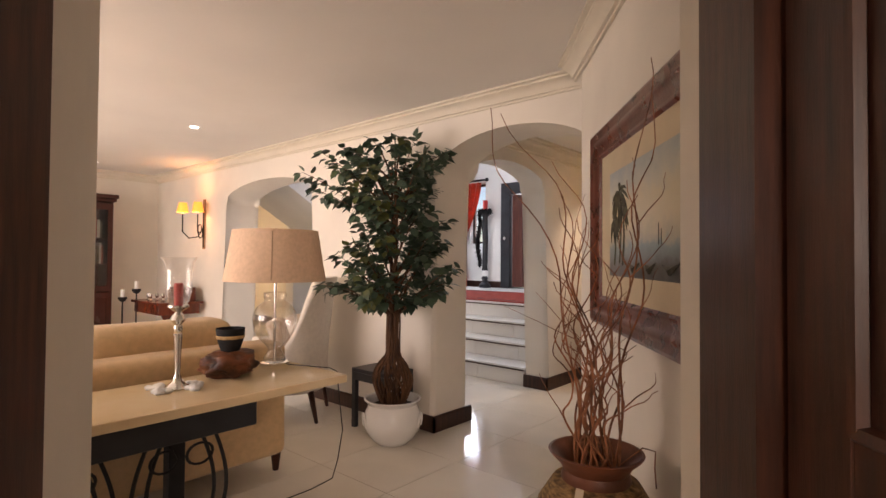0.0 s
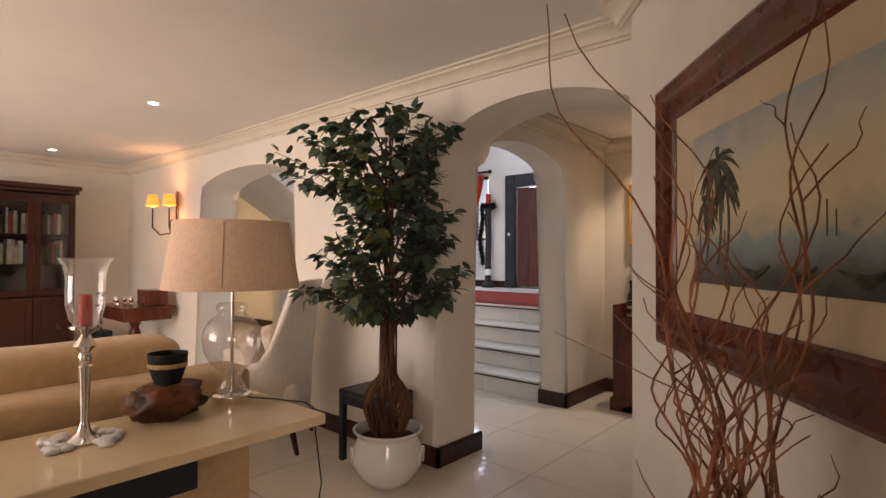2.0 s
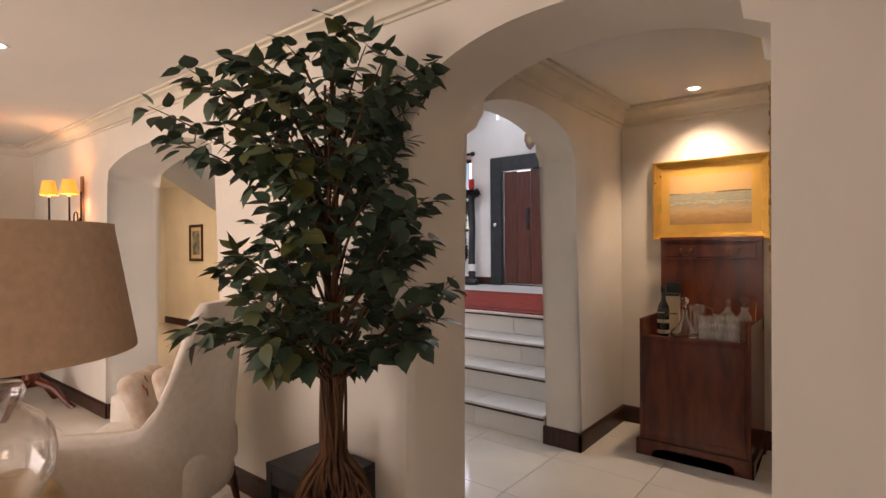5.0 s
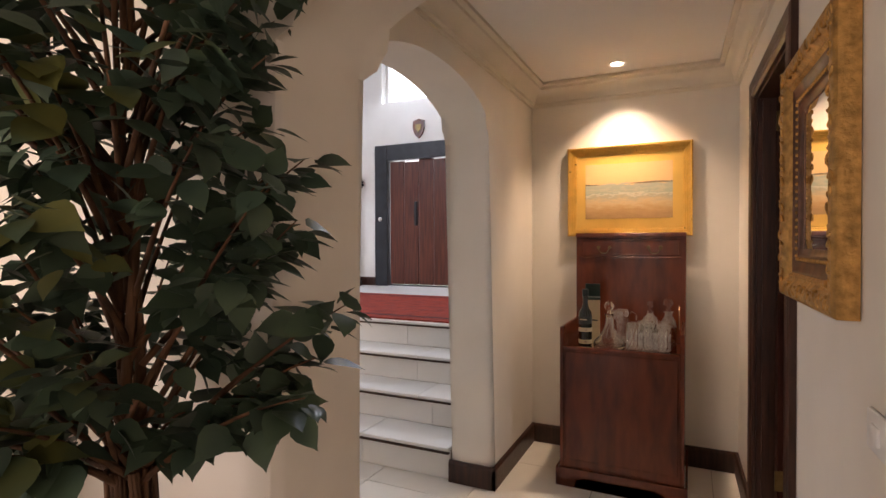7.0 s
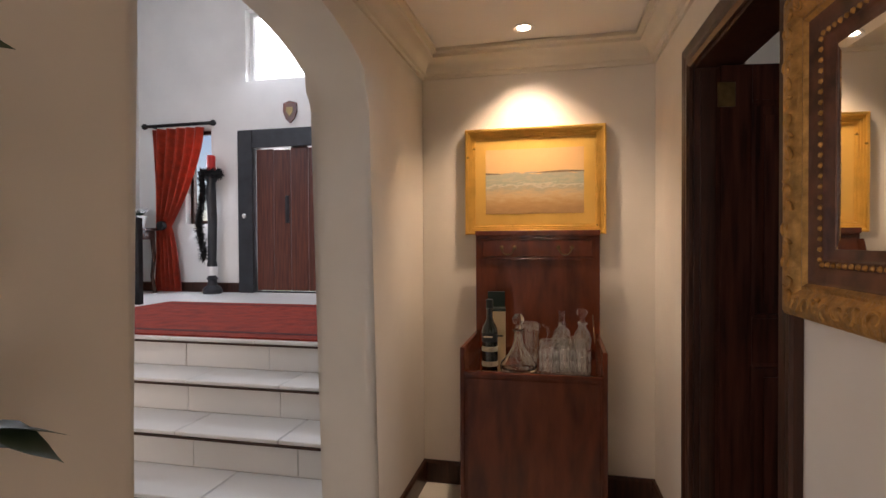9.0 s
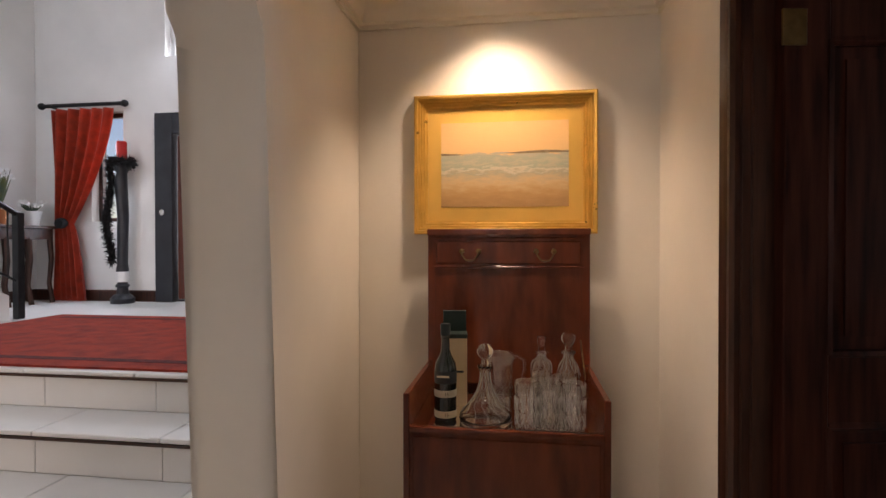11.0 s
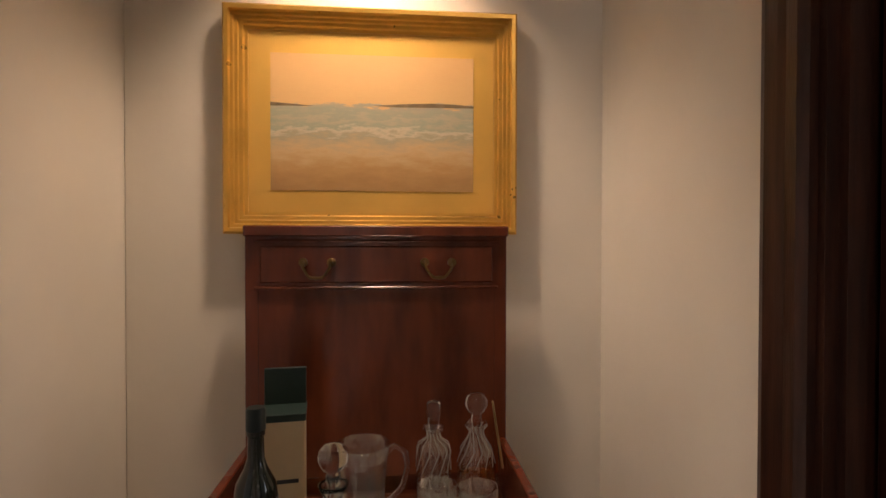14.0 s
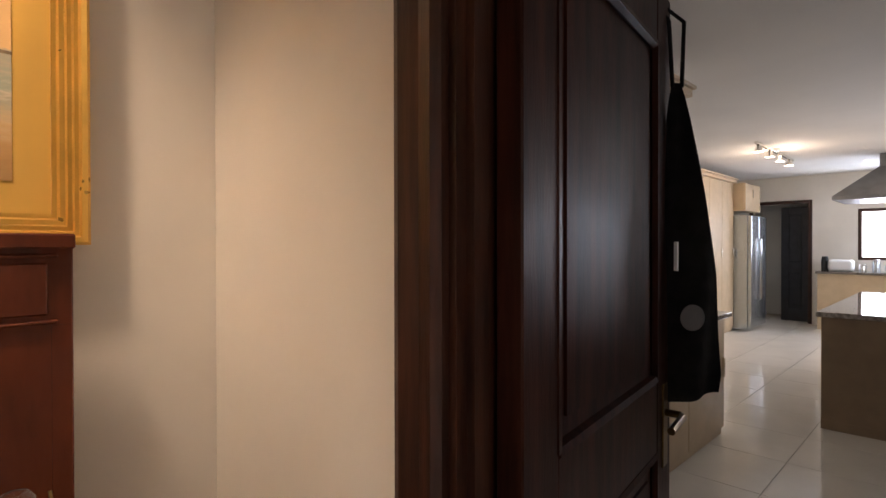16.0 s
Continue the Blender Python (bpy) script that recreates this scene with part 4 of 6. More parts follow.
armchair()
PILLOW = material("floral cushion print", (0.72, 0.66, 0.56), 0.9, var=0.1, scale=14, color2=(0.55, 0.40, 0.30))
for i, (mm, tilt) in enumerate(((pose(-4.83, 3.68, 0.62, 66, 0, 134), 0), (pose(-4.66, 3.78, 0.66, 70, 0, 120), 0))):
    root = thing("scatter_cushion", "cream scatter cushion with a red and green floral print", "cushion", mm, "cushions on the armchair")
    finish("cover", puff(dense(-0.17, -0.17, -0.05, 0.17, 0.17, 0.05, 0.048), 0.012, i), PILLOW, root, smooth=True)
    rr = random.Random(i + 3)
    for c in range(9):
        a = rr.uniform(0, 6.28)
        px, py = rr.uniform(-0.12, 0.12), rr.uniform(-0.12, 0.12)
        bm = lathe([(0, 0), (rr.uniform(0.012, 0.03), 0.0005), (0.0, 0.001)], 9, squash=(1, 0.35))
        finish("flower_print", bm, CURTAIN if c % 3 == 0 else material("olive print", (0.15, 0.16, 0.06), 0.9), root, m=pose(px, py, 0.056, 0, 0, math.degrees(a)))


def side_table():
    root = thing("side_table", "small black square side table against the wall", "table", Matrix.Translation((-3.93, 4.0, 0)))
    finish("top", boxes((-0.19, -0.15, 0.42, 0.19, 0.14, 0.45), bevel=0.004, seg=1), BLACKPAINT, root)
    for x in (-0.17, 0.17):
        for y in (-0.13, 0.12):
            finish("leg", boxes((x - 0.018, y - 0.018, 0, x + 0.018, y + 0.018, 0.42)), BLACKPAINT, root)
    finish("apron", boxes((-0.165, -0.145, 0.36, 0.165, -0.125, 0.419)), BLACKPAINT, root)


side_table()
root = thing("telephone", "black cordless telephone standing in its cradle on the side table", "telephone", Matrix.Translation((-3.84, 3.98, 0.45)))
finish("cradle", boxes((-0.05, -0.05, 0, 0.05, 0.05, 0.035), bevel=0.012), BLACKPAINT, root, smooth=True)
finish("handset", boxes((-0.024, -0.012, 0.03, 0.024, 0.016, 0.19), bevel=0.01, m=Matrix.Rotation(radians(-8), 4, "X")), BLACKPAINT, root, smooth=True)


def framed(name, label, category, w, h, fw, depth, m, framemat, matmat, paintmat, inset, profile=None, shift=0.0):
    """A framed picture, lying in x (across) and z (up), facing -y; shift moves the canvas across its mount."""
    root = thing(name, label, category, m)
    prof = profile or [(0, 0), (0, 0.8), (0.12, 1.0), (0.3, 0.82), (0.42, 0.9), (0.6, 0.7), (0.8, 0.5), (0.92, 0.55), (1.0, 0.35), (1.0, 0.1)]
    bm = bmesh.new()
    rings = []
    for sx, sz in ((-1, -1), (1, -1), (1, 1), (-1, 1)):
        rings.append([bm.verts.new((sx * (w / 2 - q * fw), -d * depth, sz * (h / 2 - q * fw))) for q, d in prof])
    for i in range(4):
        r, s = rings[i], rings[(i + 1) % 4]
        for j in range(len(prof) - 1):
            bm.faces.new((r[j], r[j + 1], s[j + 1], s[j]))
    tagged(finish("frame", bm, framemat, root, smooth=True), "moulded frame")
    tagged(finish("mount", boxes((-w / 2 + fw * 0.9, -0.012, -h / 2 + fw * 0.9, w / 2 - fw * 0.9, -0.002, h / 2 - fw * 0.9)), matmat, root), "picture mount")
    finish("canvas", boxes((-w / 2 + fw + inset[0] + shift, -0.0135, -h / 2 + fw + inset[1], w / 2 - fw - inset[0] + shift, -0.0125, h / 2 - fw - inset[1])), paintmat, root)
    return root


def picture_material(name, stops, lo, hi, swirl, seed, streak=(2, 1, 9), rough=0.5):
    m = bpy.data.materials.new(name)
    m.use_nodes = True
    nt = m.node_tree
    b = nt.nodes["Principled BSDF"]
    b.inputs["Roughness"].default_value = rough
    tc = nt.nodes.new("ShaderNodeTexCoord")
    sep = nt.nodes.new("ShaderNodeSeparateXYZ")
    nt.links.new(tc.outputs["Object"], sep.inputs[0])
    mp = nt.nodes.new("ShaderNodeMapping")
    mp.inputs["Scale"].default_value, mp.inputs["Location"].default_value = streak, (seed, 0, 0)
    nt.links.new(tc.outputs["Object"], mp.inputs[0])
    n = nt.nodes.new("ShaderNodeTexNoise")
    n.inputs["Scale"].default_value, n.inputs["Detail"].default_value, n.inputs["Roughness"].default_value = 3.0, 9, 0.62
    nt.links.new(mp.outputs[0], n.inputs["Vector"])
    mr = nt.nodes.new("ShaderNodeMapRange")
    mr.inputs["From Min"].default_value, mr.inputs["From Max"].default_value = lo, hi
    nt.links.new(sep.outputs["Z"], mr.inputs["Value"])
    a = nt.nodes.new("ShaderNodeMath")
    a.operation = "MULTIPLY_ADD"
    a.inputs[1].default_value = swirl
    nt.links.new(n.outputs["Fac"], a.inputs[0])
    off = nt.nodes.new("ShaderNodeMath")
    off.operation = "SUBTRACT"
    off.inputs[1].default_value = swirl * 0.5
    nt.links.new(mr.outputs[0], off.inputs[0])
    nt.links.new(off.outputs[0], a.inputs[2])
    ramp = nt.nodes.new("ShaderNodeValToRGB")
    e = ramp.color_ramp.elements
    e[0].position, e[0].color = stops[0][0], (*stops[0][1], 1)
    e[1].position, e[1].color = stops[-1][0], (*stops[-1][1], 1)
    for p, c in stops[1:-1]:
        e.new(p).color = (*c, 1)
    nt.links.new(a.outputs[0], ramp.inputs[0])
    nt.links.new(ramp.outputs[0], b.inputs["Base Color"])
    return m


PALM = picture_material("palm harbour painting", [(0.0, (0.05, 0.05, 0.05)), (0.10, (0.13, 0.12, 0.10)), (0.18, (0.22, 0.25, 0.25)), (0.27, (0.27, 0.34, 0.34)), (0.32, (0.50, 0.46, 0.34)), (0.48, (0.68, 0.58, 0.38)), (0.66, (0.66, 0.57, 0.38)), (0.80, (0.54, 0.52, 0.43)), (1.0, (0.33, 0.38, 0.39))], -0.215, 0.215, 0.36, 3, (3.2, 1, 4.0), 0.3)
CREAMMAT = material("cream picture mount", (0.62, 0.52, 0.36), 0.8, var=0.04)
REDFRAME = material("red-brown frame wood", (0.15, 0.035, 0.016), 0.28, var=0.4, scale=7, stretch=(2, 2, 2), bump=0.08, bscale=30, color2=(0.07, 0.016, 0.009))
yaw = math.degrees(math.atan2(-PDIR.y, -PDIR.x))
pu = 1.0075
pm = pose(*diag(pu, 0.217, 1.435), 0, 0, yaw)
pal = framed("palm_painting", "harbour painting with palm trees in a wide red-brown wooden frame", "painting", 1.225, 0.87, 0.125, 0.042, pm, REDFRAME, CREAMMAT, PALM, (0.1065, 0.095), shift=0.0285)
PALMDARK = material("dark palm paint", (0.09, 0.085, 0.055), 0.5, var=0.4, scale=30)
bm = bmesh.new()
rr = random.Random(5)
for cx, cz, L, foot in ((-0.23, 0.125, 0.115, -0.16), (-0.305, 0.02, 0.07, -0.17), (-0.19, 0.06, 0.075, -0.17)):
    sweep(bm, [(cx + 0.02 * math.sin(i * 0.5), -0.0140, foot + (cz - foot) * i / 6) for i in range(7)], 0.004, 4)
    for k in range(16):
        a = rr.uniform(0, 6.28)
        pts = [(cx + math.cos(a) * L * s, -0.0141, cz + math.sin(a) * L * s * 0.8 - 0.06 * s * s) for s in (0, 0.35, 0.7, 1.0)]
        sweep(bm, pts, [0.004, 0.008, 0.006, 0.001], 4)
for cx, w in ((0.30, 0.07), (0.12, 0.05), (-0.05, 0.06)):
    sweep(bm, [(cx - w, -0.0140, -0.165), (cx, -0.0140, -0.185), (cx + w, -0.0140, -0.16)], [0.002, 0.014, 0.003], 5)
sweep(bm, [(0.20, -0.0140, -0.10), (0.20, -0.0140, -0.03)], 0.0015, 4)
sweep(bm, [(0.225, -0.0140, -0.10), (0.225, -0.0140, -0.05)], 0.0015, 4)
tagged(finish("painted_palms", bm, PALMDARK, pal, m=Matrix.Translation((0.0285, 0, 0))), "dark painted palms and boats")


def wall_sconce():
    root = thing("wall_sconce", "two armed iron wall sconce with lit amber shades", "wall lamp", Matrix.Translation((-7.36, AY, 1.66)))
    tagged(finish("back_plate", boxes((-0.035, -0.012, -0.27, 0.035, -0.001, 0.34), bevel=0.005, seg=1), material("tan plate", (0.35, 0.20, 0.11), 0.6), root), "tan back plate")
    bm = bmesh.new()
    for k, (dx, dy) in enumerate(((-0.13, -0.21), (0.10, -0.13))):
        sweep(bm, [(0, -0.02, -0.02), (dx * 0.3, dy * 0.3, -0.12), (dx * 0.7, dy * 0.7, -0.14), (dx, dy, -0.06), (dx, dy, 0.16)], 0.008, 6)
    sweep(bm, [(-0.02 + 0.05 * math.cos(i / 12 * 6.28), -0.05, -0.02 + 0.05 * math.sin(i / 12 * 6.28)) for i in range(13)], 0.006, 6)
    sweep(bm, [(0, -0.015, 0.2), (0, -0.015, -0.25)], 0.008, 6)
    tagged(finish("arm", bm, IRON, root, smooth=True), "black iron scroll arms")
    for dx, dy in ((-0.13, -0.21), (0.10, -0.13)):
        tagged(finish("shade", lathe([(0.068, 0.17), (0.045, 0.29), (0.042, 0.29), (0.065, 0.17)], 24, (dx, dy)), SCONCEGLOW, root, smooth=True), "glowing amber shade")
        finish("candle_tube", lathe([(0, 0.15), (0.014, 0.15), (0.014, 0.2), (0, 0.2)], 10, (dx, dy)), WHITEPAINT, root)


wall_sconce()
bulb("sconce_bulb", (-7.49, AY - 0.21, 1.89), 3.5, (1, 0.55, 0.25), 0.03)
bulb("sconce_bulb_second", (-7.26, AY - 0.13, 1.89), 3.5, (1, 0.55, 0.25), 0.03)


def bookcase():
    root = thing("bookcase", "tall mahogany bookcase with glazed upper doors", "bookcase", Matrix.Translation((-8.80, 3.10, 0)))
    w, d, h = 0.74, 0.46, 2.06
    finish("body", boxes((0, -w / 2, 0, d, -w / 2 + 0.03, h - 0.08), (0, w / 2 - 0.03, 0, d, w / 2, h - 0.08), (0, -w / 2 + 0.029, 0, 0.02, w / 2 - 0.029, h - 0.08), (0, -w / 2 + 0.029, 0, d, w / 2 - 0.029, 0.1), *[(0.02, -w / 2 + 0.03, z, d - 0.03, w / 2 - 0.03, z + 0.022) for z in (0.82, 1.18, 1.5, 1.94)], bevel=0.002, seg=1), BOOKWOOD, root)
    finish("cornice", boxes((-0.001, -w / 2 - 0.05, h - 0.05, d + 0.05, w / 2 + 0.05, h), (-0.001, -w / 2 - 0.03, h - 0.09, d + 0.03, w / 2 + 0.03, h - 0.052), bevel=0.008), BOOKWOOD, root)
    for s in (-1, 1):
        y0, y1 = (0.003, w / 2 - 0.005) if s > 0 else (-w / 2 + 0.005, -0.003)
        f = 0.055
        finish("glazed_door", boxes((d, y0, 0.86, d + 0.022, y0 + f, 1.94), (d, y1 - f, 0.86, d + 0.022, y1, 1.94), (d, y0 + f, 0.86, d + 0.022, y1 - f, 0.93), (d, y0 + f, 1.87, d + 0.022, y1 - f, 1.94)), BOOKWOOD, root)
        finish("pane", boxes((d + 0.008, y0 + f - 0.005, 0.925, d + 0.012, y1 - f + 0.005, 1.875)), GLASS, root)
        finish("lower_door", boxes((d, y0, 0.11, d + 0.02, y1, 0.85), (d + 0.0205, y0 + 0.06, 0.17, d + 0.026, y1 - 0.06, 0.79), bevel=0.004, seg=1), BOOKWOOD, root)
    cols = [material("book cover", c, 0.7, var=0.2, scale=20) for c in ((0.45, 0.40, 0.32), (0.25, 0.06, 0.04), (0.06, 0.08, 0.12), (0.5, 0.48, 0.42), (0.12, 0.10, 0.06))]
    for z in (1.20, 1.524):
        y = -w / 2 + 0.05
        while y < w / 2 - 0.08:
            t = rnd.uniform(0.018, 0.042)
            hh = rnd.uniform(0.19, 0.27)
            tagged(finish("book", boxes((0.16, y, z + 0.002, 0.37, y + t, z + hh), bevel=0.002, seg=1), rnd.choice(cols)), "worn hardback book standing on the bookcase shelf", "book", "books in the bookcase").matrix_basis = Matrix.Translation((-8.80, 3.10, 0))
            y += t + 0.002 + (0.03 if rnd.random() < 0.12 else 0)


bookcase()
tagged(finish("speaker", boxes((-8.6, 3.62, 0.0, -8.35, 3.86, 0.42), bevel=0.015), BLACKPAINT, smooth=True), "black floor speaker beside the bookcase", "speaker")


def games_table():
    root = thing("writing_table", "small dark mahogany table on a turned pedestal", "table", Matrix.Translation((-7.66, 3.86, 0)))
    finish("top", boxes((-0.42, -0.26, 0.735, 0.42, 0.26, 0.765), bevel=0.006), MAHOGANY, root)
    finish("apron", boxes((-0.38, -0.23, 0.62, 0.38, 0.23, 0.734), bevel=0.003, seg=1), MAHOGANY, root)
    finish("pedestal", lathe([(0, 0.2), (0.05, 0.2), (0.07, 0.28), (0.045, 0.34), (0.06, 0.45), (0.035, 0.52), (0.07, 0.60), (0.09, 0.62), (0, 0.62)], 20), MAHOGANY, root, smooth=True)
    bm = bmesh.new()
    for k in range(4):
        a = math.pi / 4 + k * math.pi / 2
        sweep(bm, [(0.03 * math.cos(a), 0.03 * math.sin(a), 0.25), (0.18 * math.cos(a), 0.18 * math.sin(a), 0.18), (0.30 * math.cos(a), 0.30 * math.sin(a), 0.03), (0.34 * math.cos(a), 0.34 * math.sin(a), 0.0)], [0.035, 0.03, 0.022, 0.02], 8)
    finish("foot", bm, MAHOGANY, root, smooth=True)


games_table()
tagged(finish("wooden_box", boxes((-7.62, 3.86, 0.767, -7.32, 4.06, 0.93), bevel=0.006), MAHOGANY), "dark wooden lidded box on the writing table", "box")
for i, (x, y, h) in enumerate(((-8.05, 3.5, 0.80), (-7.95, 3.62, 0.90))):
    bm = lathe([(0, 0), (0.09, 0), (0.09, 0.012), (0.012, 0.03), (0.008, h - 0.06), (0.03, h - 0.05), (0.05, h - 0.02), (0.05, h), (0, h - 0.01)], 16)
    root = thing("floor_candlestick", "thin black iron floor candlestick with a white candle", "candle holder", Matrix.Translation((x, y, 0)), "floor candlesticks")
    finish("stand", bm, IRON, root, smooth=True)
    finish("candle", lathe([(0, h), (0.022, h), (0.022, h + 0.09), (0, h + 0.09)], 12), WHITEPAINT, root, smooth=True)
for i, (x, y) in enumerate(((-7.85, 3.82), (-7.78, 3.72), (-7.72, 3.84), (-7.93, 3.75))):
    tagged(finish("silver_ornament", lathe([(0, 0.767), (0.025, 0.767), (0.01, 0.785), (0.024, 0.81), (0.018, 0.84), (0, 0.85)], 14, (x, y)), CHROME, smooth=True), "small silver ornament on the writing table", "ornament", "silver ornaments")


def downlight(x, y, z):
    root = thing("downlight", "recessed round ceiling downlight, switched on", "ceiling lamp", Matrix.Translation((x, y, z)), "downlights")
    finish("ring", lathe([(0.034, -0.002), (0.05, -0.006), (0.052, 0.0), (0.034, 0.0)], 28), WHITEPAINT, root, smooth=True)
    finish("lamp_glass", lathe([(0, -0.003), (0.033, -0.003), (0.033, -0.0005), (0, -0.0005)], 24), LAMPGLOW, root)


for p in ((-2.98, 6.37), (-5.55, 3.25), (-8.2, 3.22)):
    downlight(p[0], p[1], CEIL - 0.001)
# ---- nook things ----
def drop_handle(root, x, y, z, w=0.068):
    bm = bmesh.new()
    for s in (-1, 1):
        r = lathe([(0, 0), (0.011, 0), (0.011, 0.004), (0.005, 0.008), (0.005, 0.014), (0, 0.015)], 12)
        r.transform(Matrix.Translation((x + s * w / 2, y, z)) @ Matrix.Rotation(radians(90), 4, "X"))
        me = bpy.data.meshes.new("rose")
        r.to_mesh(me)
        r.free()
        bm.from_mesh(me)
    pts = [(x - w / 2 + 0.004, y - 0.014, z), (x - w / 2 + 0.002, y - 0.02, z - 0.012), (x - w / 2 + 0.012, y - 0.023, z - 0.028), (x - w * 0.2, y - 0.024, z - 0.036), (x, y - 0.024, z - 0.037), (x + w * 0.2, y - 0.024, z - 0.036), (x + w / 2 - 0.012, y - 0.023, z - 0.028), (x + w / 2 - 0.002, y - 0.02, z - 0.012), (x + w / 2 - 0.004, y - 0.014, z)]
    sweep(bm, pts, [0.003, 0.0035, 0.003, 0.0038, 0.0045, 0.0038, 0.003, 0.0035, 0.003], 8)
    tagged(finish("handle", bm, BRASS, root, smooth=True), "brass swan-neck drop handle")


def drinks_cabinet():
    root = thing("drinks_cabinet", "polished mahogany drinks cabinet with its lid folded up", "cabinet", Matrix.Translation((-2.93, 6.34, 0)))
    W = 0.320
    finish("body", boxes((-W, -0.27, 0.09, -W + 0.02, 0.27, 0.89), (W - 0.02, -0.27, 0.09, W, 0.27, 0.89), (-W + 0.019, -0.265, 0.09, W - 0.019, -0.245, 0.775), (-W + 0.019, 0.25, 0.09, W - 0.019, 0.27, 0.86), (-W + 0.019, -0.245, 0.755, W - 0.019, 0.25, 0.772), bevel=0.0025, seg=1), MAHOGANY, root)
    finish("front_panel", boxes((-W + 0.03, -0.272, 0.15, W - 0.03, -0.2655, 0.755), bevel=0.003, seg=1), MAHOGANY, root)
    finish("front_lip", boxes((-W + 0.02, -0.276, 0.768, W - 0.02, -0.246, 0.786), bevel=0.004), MAHOGANY, root, smooth=True)
    outline = [(-W - 0.015, 0.0), (-W + 0.075, 0.0), (-W + 0.095, 0.045), (-W + 0.14, 0.062), (W - 0.14, 0.062), (W - 0.095, 0.045), (W - 0.075, 0.0), (W + 0.015, 0.0), (W + 0.012, 0.085), (W + 0.004, 0.102), (-W - 0.004, 0.102), (-W - 0.012, 0.085)]
    finish("plinth", prism(outline, -0.285, -0.265, lambda u, w, d: (u, d, w)), MAHOGANY, root)
    side = [(-0.285, 0.0), (-0.2, 0.0), (-0.18, 0.055), (0.17, 0.055), (0.19, 0.0), (0.27, 0.0), (0.27, 0.102), (-0.285, 0.102)]
    for s in (-1, 1):
        finish("plinth", prism(side, s * (W + 0.012) - 0.008, s * (W + 0.012) + 0.003, lambda u, w, d: (d, u, w)), MAHOGANY, root)
    tagged(finish("tray", boxes((-W + 0.022, -0.243, 0.7725, W - 0.022, 0.248, 0.778)), MIRROR, root), "mirrored tray")
    # the raised lid, shown with its false drawer
    y = 0.215
    finish("lid", boxes((-W - 0.002, y, 0.80, W + 0.002, y + 0.022, 1.412), bevel=0.003, seg=1), MAHOGANY, root)
    finish("lid_edge", boxes((-W - 0.004, y - 0.012, 1.398, W + 0.004, y + 0.024, 1.424), (-W + 0.02, y - 0.008, 1.382, W - 0.02, y, 1.390), (-W + 0.02, y - 0.006, 1.268, W - 0.02, y, 1.276), bevel=0.003, seg=1), MAHOGANY, root)
    finish("false_drawer", boxes((-W + 0.035, y - 0.006, 1.284, W - 0.035, y, 1.374), bevel=0.003, seg=1), MAHOGANY, root)
    for a, b in ((-W + 0.002, -W + 0.03), (W - 0.03, W - 0.002)):
        finish("lid_stile", boxes((a, y - 0.004, 0.80, b, y, 1.266)), MAHOGANY, root)
    for x in (-0.148, 0.148):
        drop_handle(root, x, y - 0.006, 1.334)
    bm = bmesh.new()
    sweep(bm, [(W - 0.03, 0.10, 0.86), (W - 0.035, y - 0.01, 0.985)], 0.003, 6)
    tagged(finish("lid_stay", bm, BRASS, root), "thin brass lid stay")


drinks_cabinet()
TRAY = 0.779


def hollow(outer, wall, base, n=36):
    """A blown vessel with a wall of its own thickness: the outer profile from the foot up, then the inner one back down."""
    z0 = outer[0][1]
    inner = [(max(r - wall, 0.004), z) for r, z in outer if z > z0 + base]
    return lathe([(0, z0)] + outer + inner[::-1] + [(inner[0][0] * 0.9, z0 + base), (0, z0 + base)], n)


def tumbler(x, y, h=0.15, r=0.038):
    root = thing("glass_tumbler", "cut crystal highball tumbler standing on the cabinet tray", "glass", Matrix.Translation((x, y, TRAY)), "tumblers on the drinks cabinet")
    out = [(r * 0.88, 0), (r * 0.92, 0.003), (r * 0.94, 0.02), (r * 0.97, h * 0.7), (r, h)]
    finish("vessel", hollow(out, 0.003, 0.014), CLEAR, root, smooth="all")
    bm = bmesh.new()
    k = 10
    for i in range(k):
        a = 2 * math.pi * i / k
        for s in (-1, 0, 1):
            p = [((r * 0.965 + 0.0006) * math.cos(a + s * 0.22 * q), (r * 0.965 + 0.0006) * math.sin(a + s * 0.22 * q), h * (0.38 + 0.3 * q)) for q in (0, 0.5, 1)]
            sweep(bm, p, 0.0011, 4)
        sweep(bm, [((r * 0.93 + 0.001) * math.cos(a + d), (r * 0.93 + 0.001) * math.sin(a + d), z) for d, z in ((-0.25, 0.012), (0, h * 0.2), (0.25, h * 0.36))], 0.0012, 4)
        sweep(bm, [((r * 0.93 + 0.001) * math.cos(a - d), (r * 0.93 + 0.001) * math.sin(a - d), z) for d, z in ((-0.25, 0.012), (0, h * 0.2), (0.25, h * 0.36))], 0.0012, 4)
    finish("cut_pattern", bm, CUT, root, smooth="all")


for x, y in ((-2.862, 6.125), (-2.790, 6.14), (-2.715, 6.125), (-2.735, 6.21), (-2.81, 6.225)):
    tumbler(x, y)


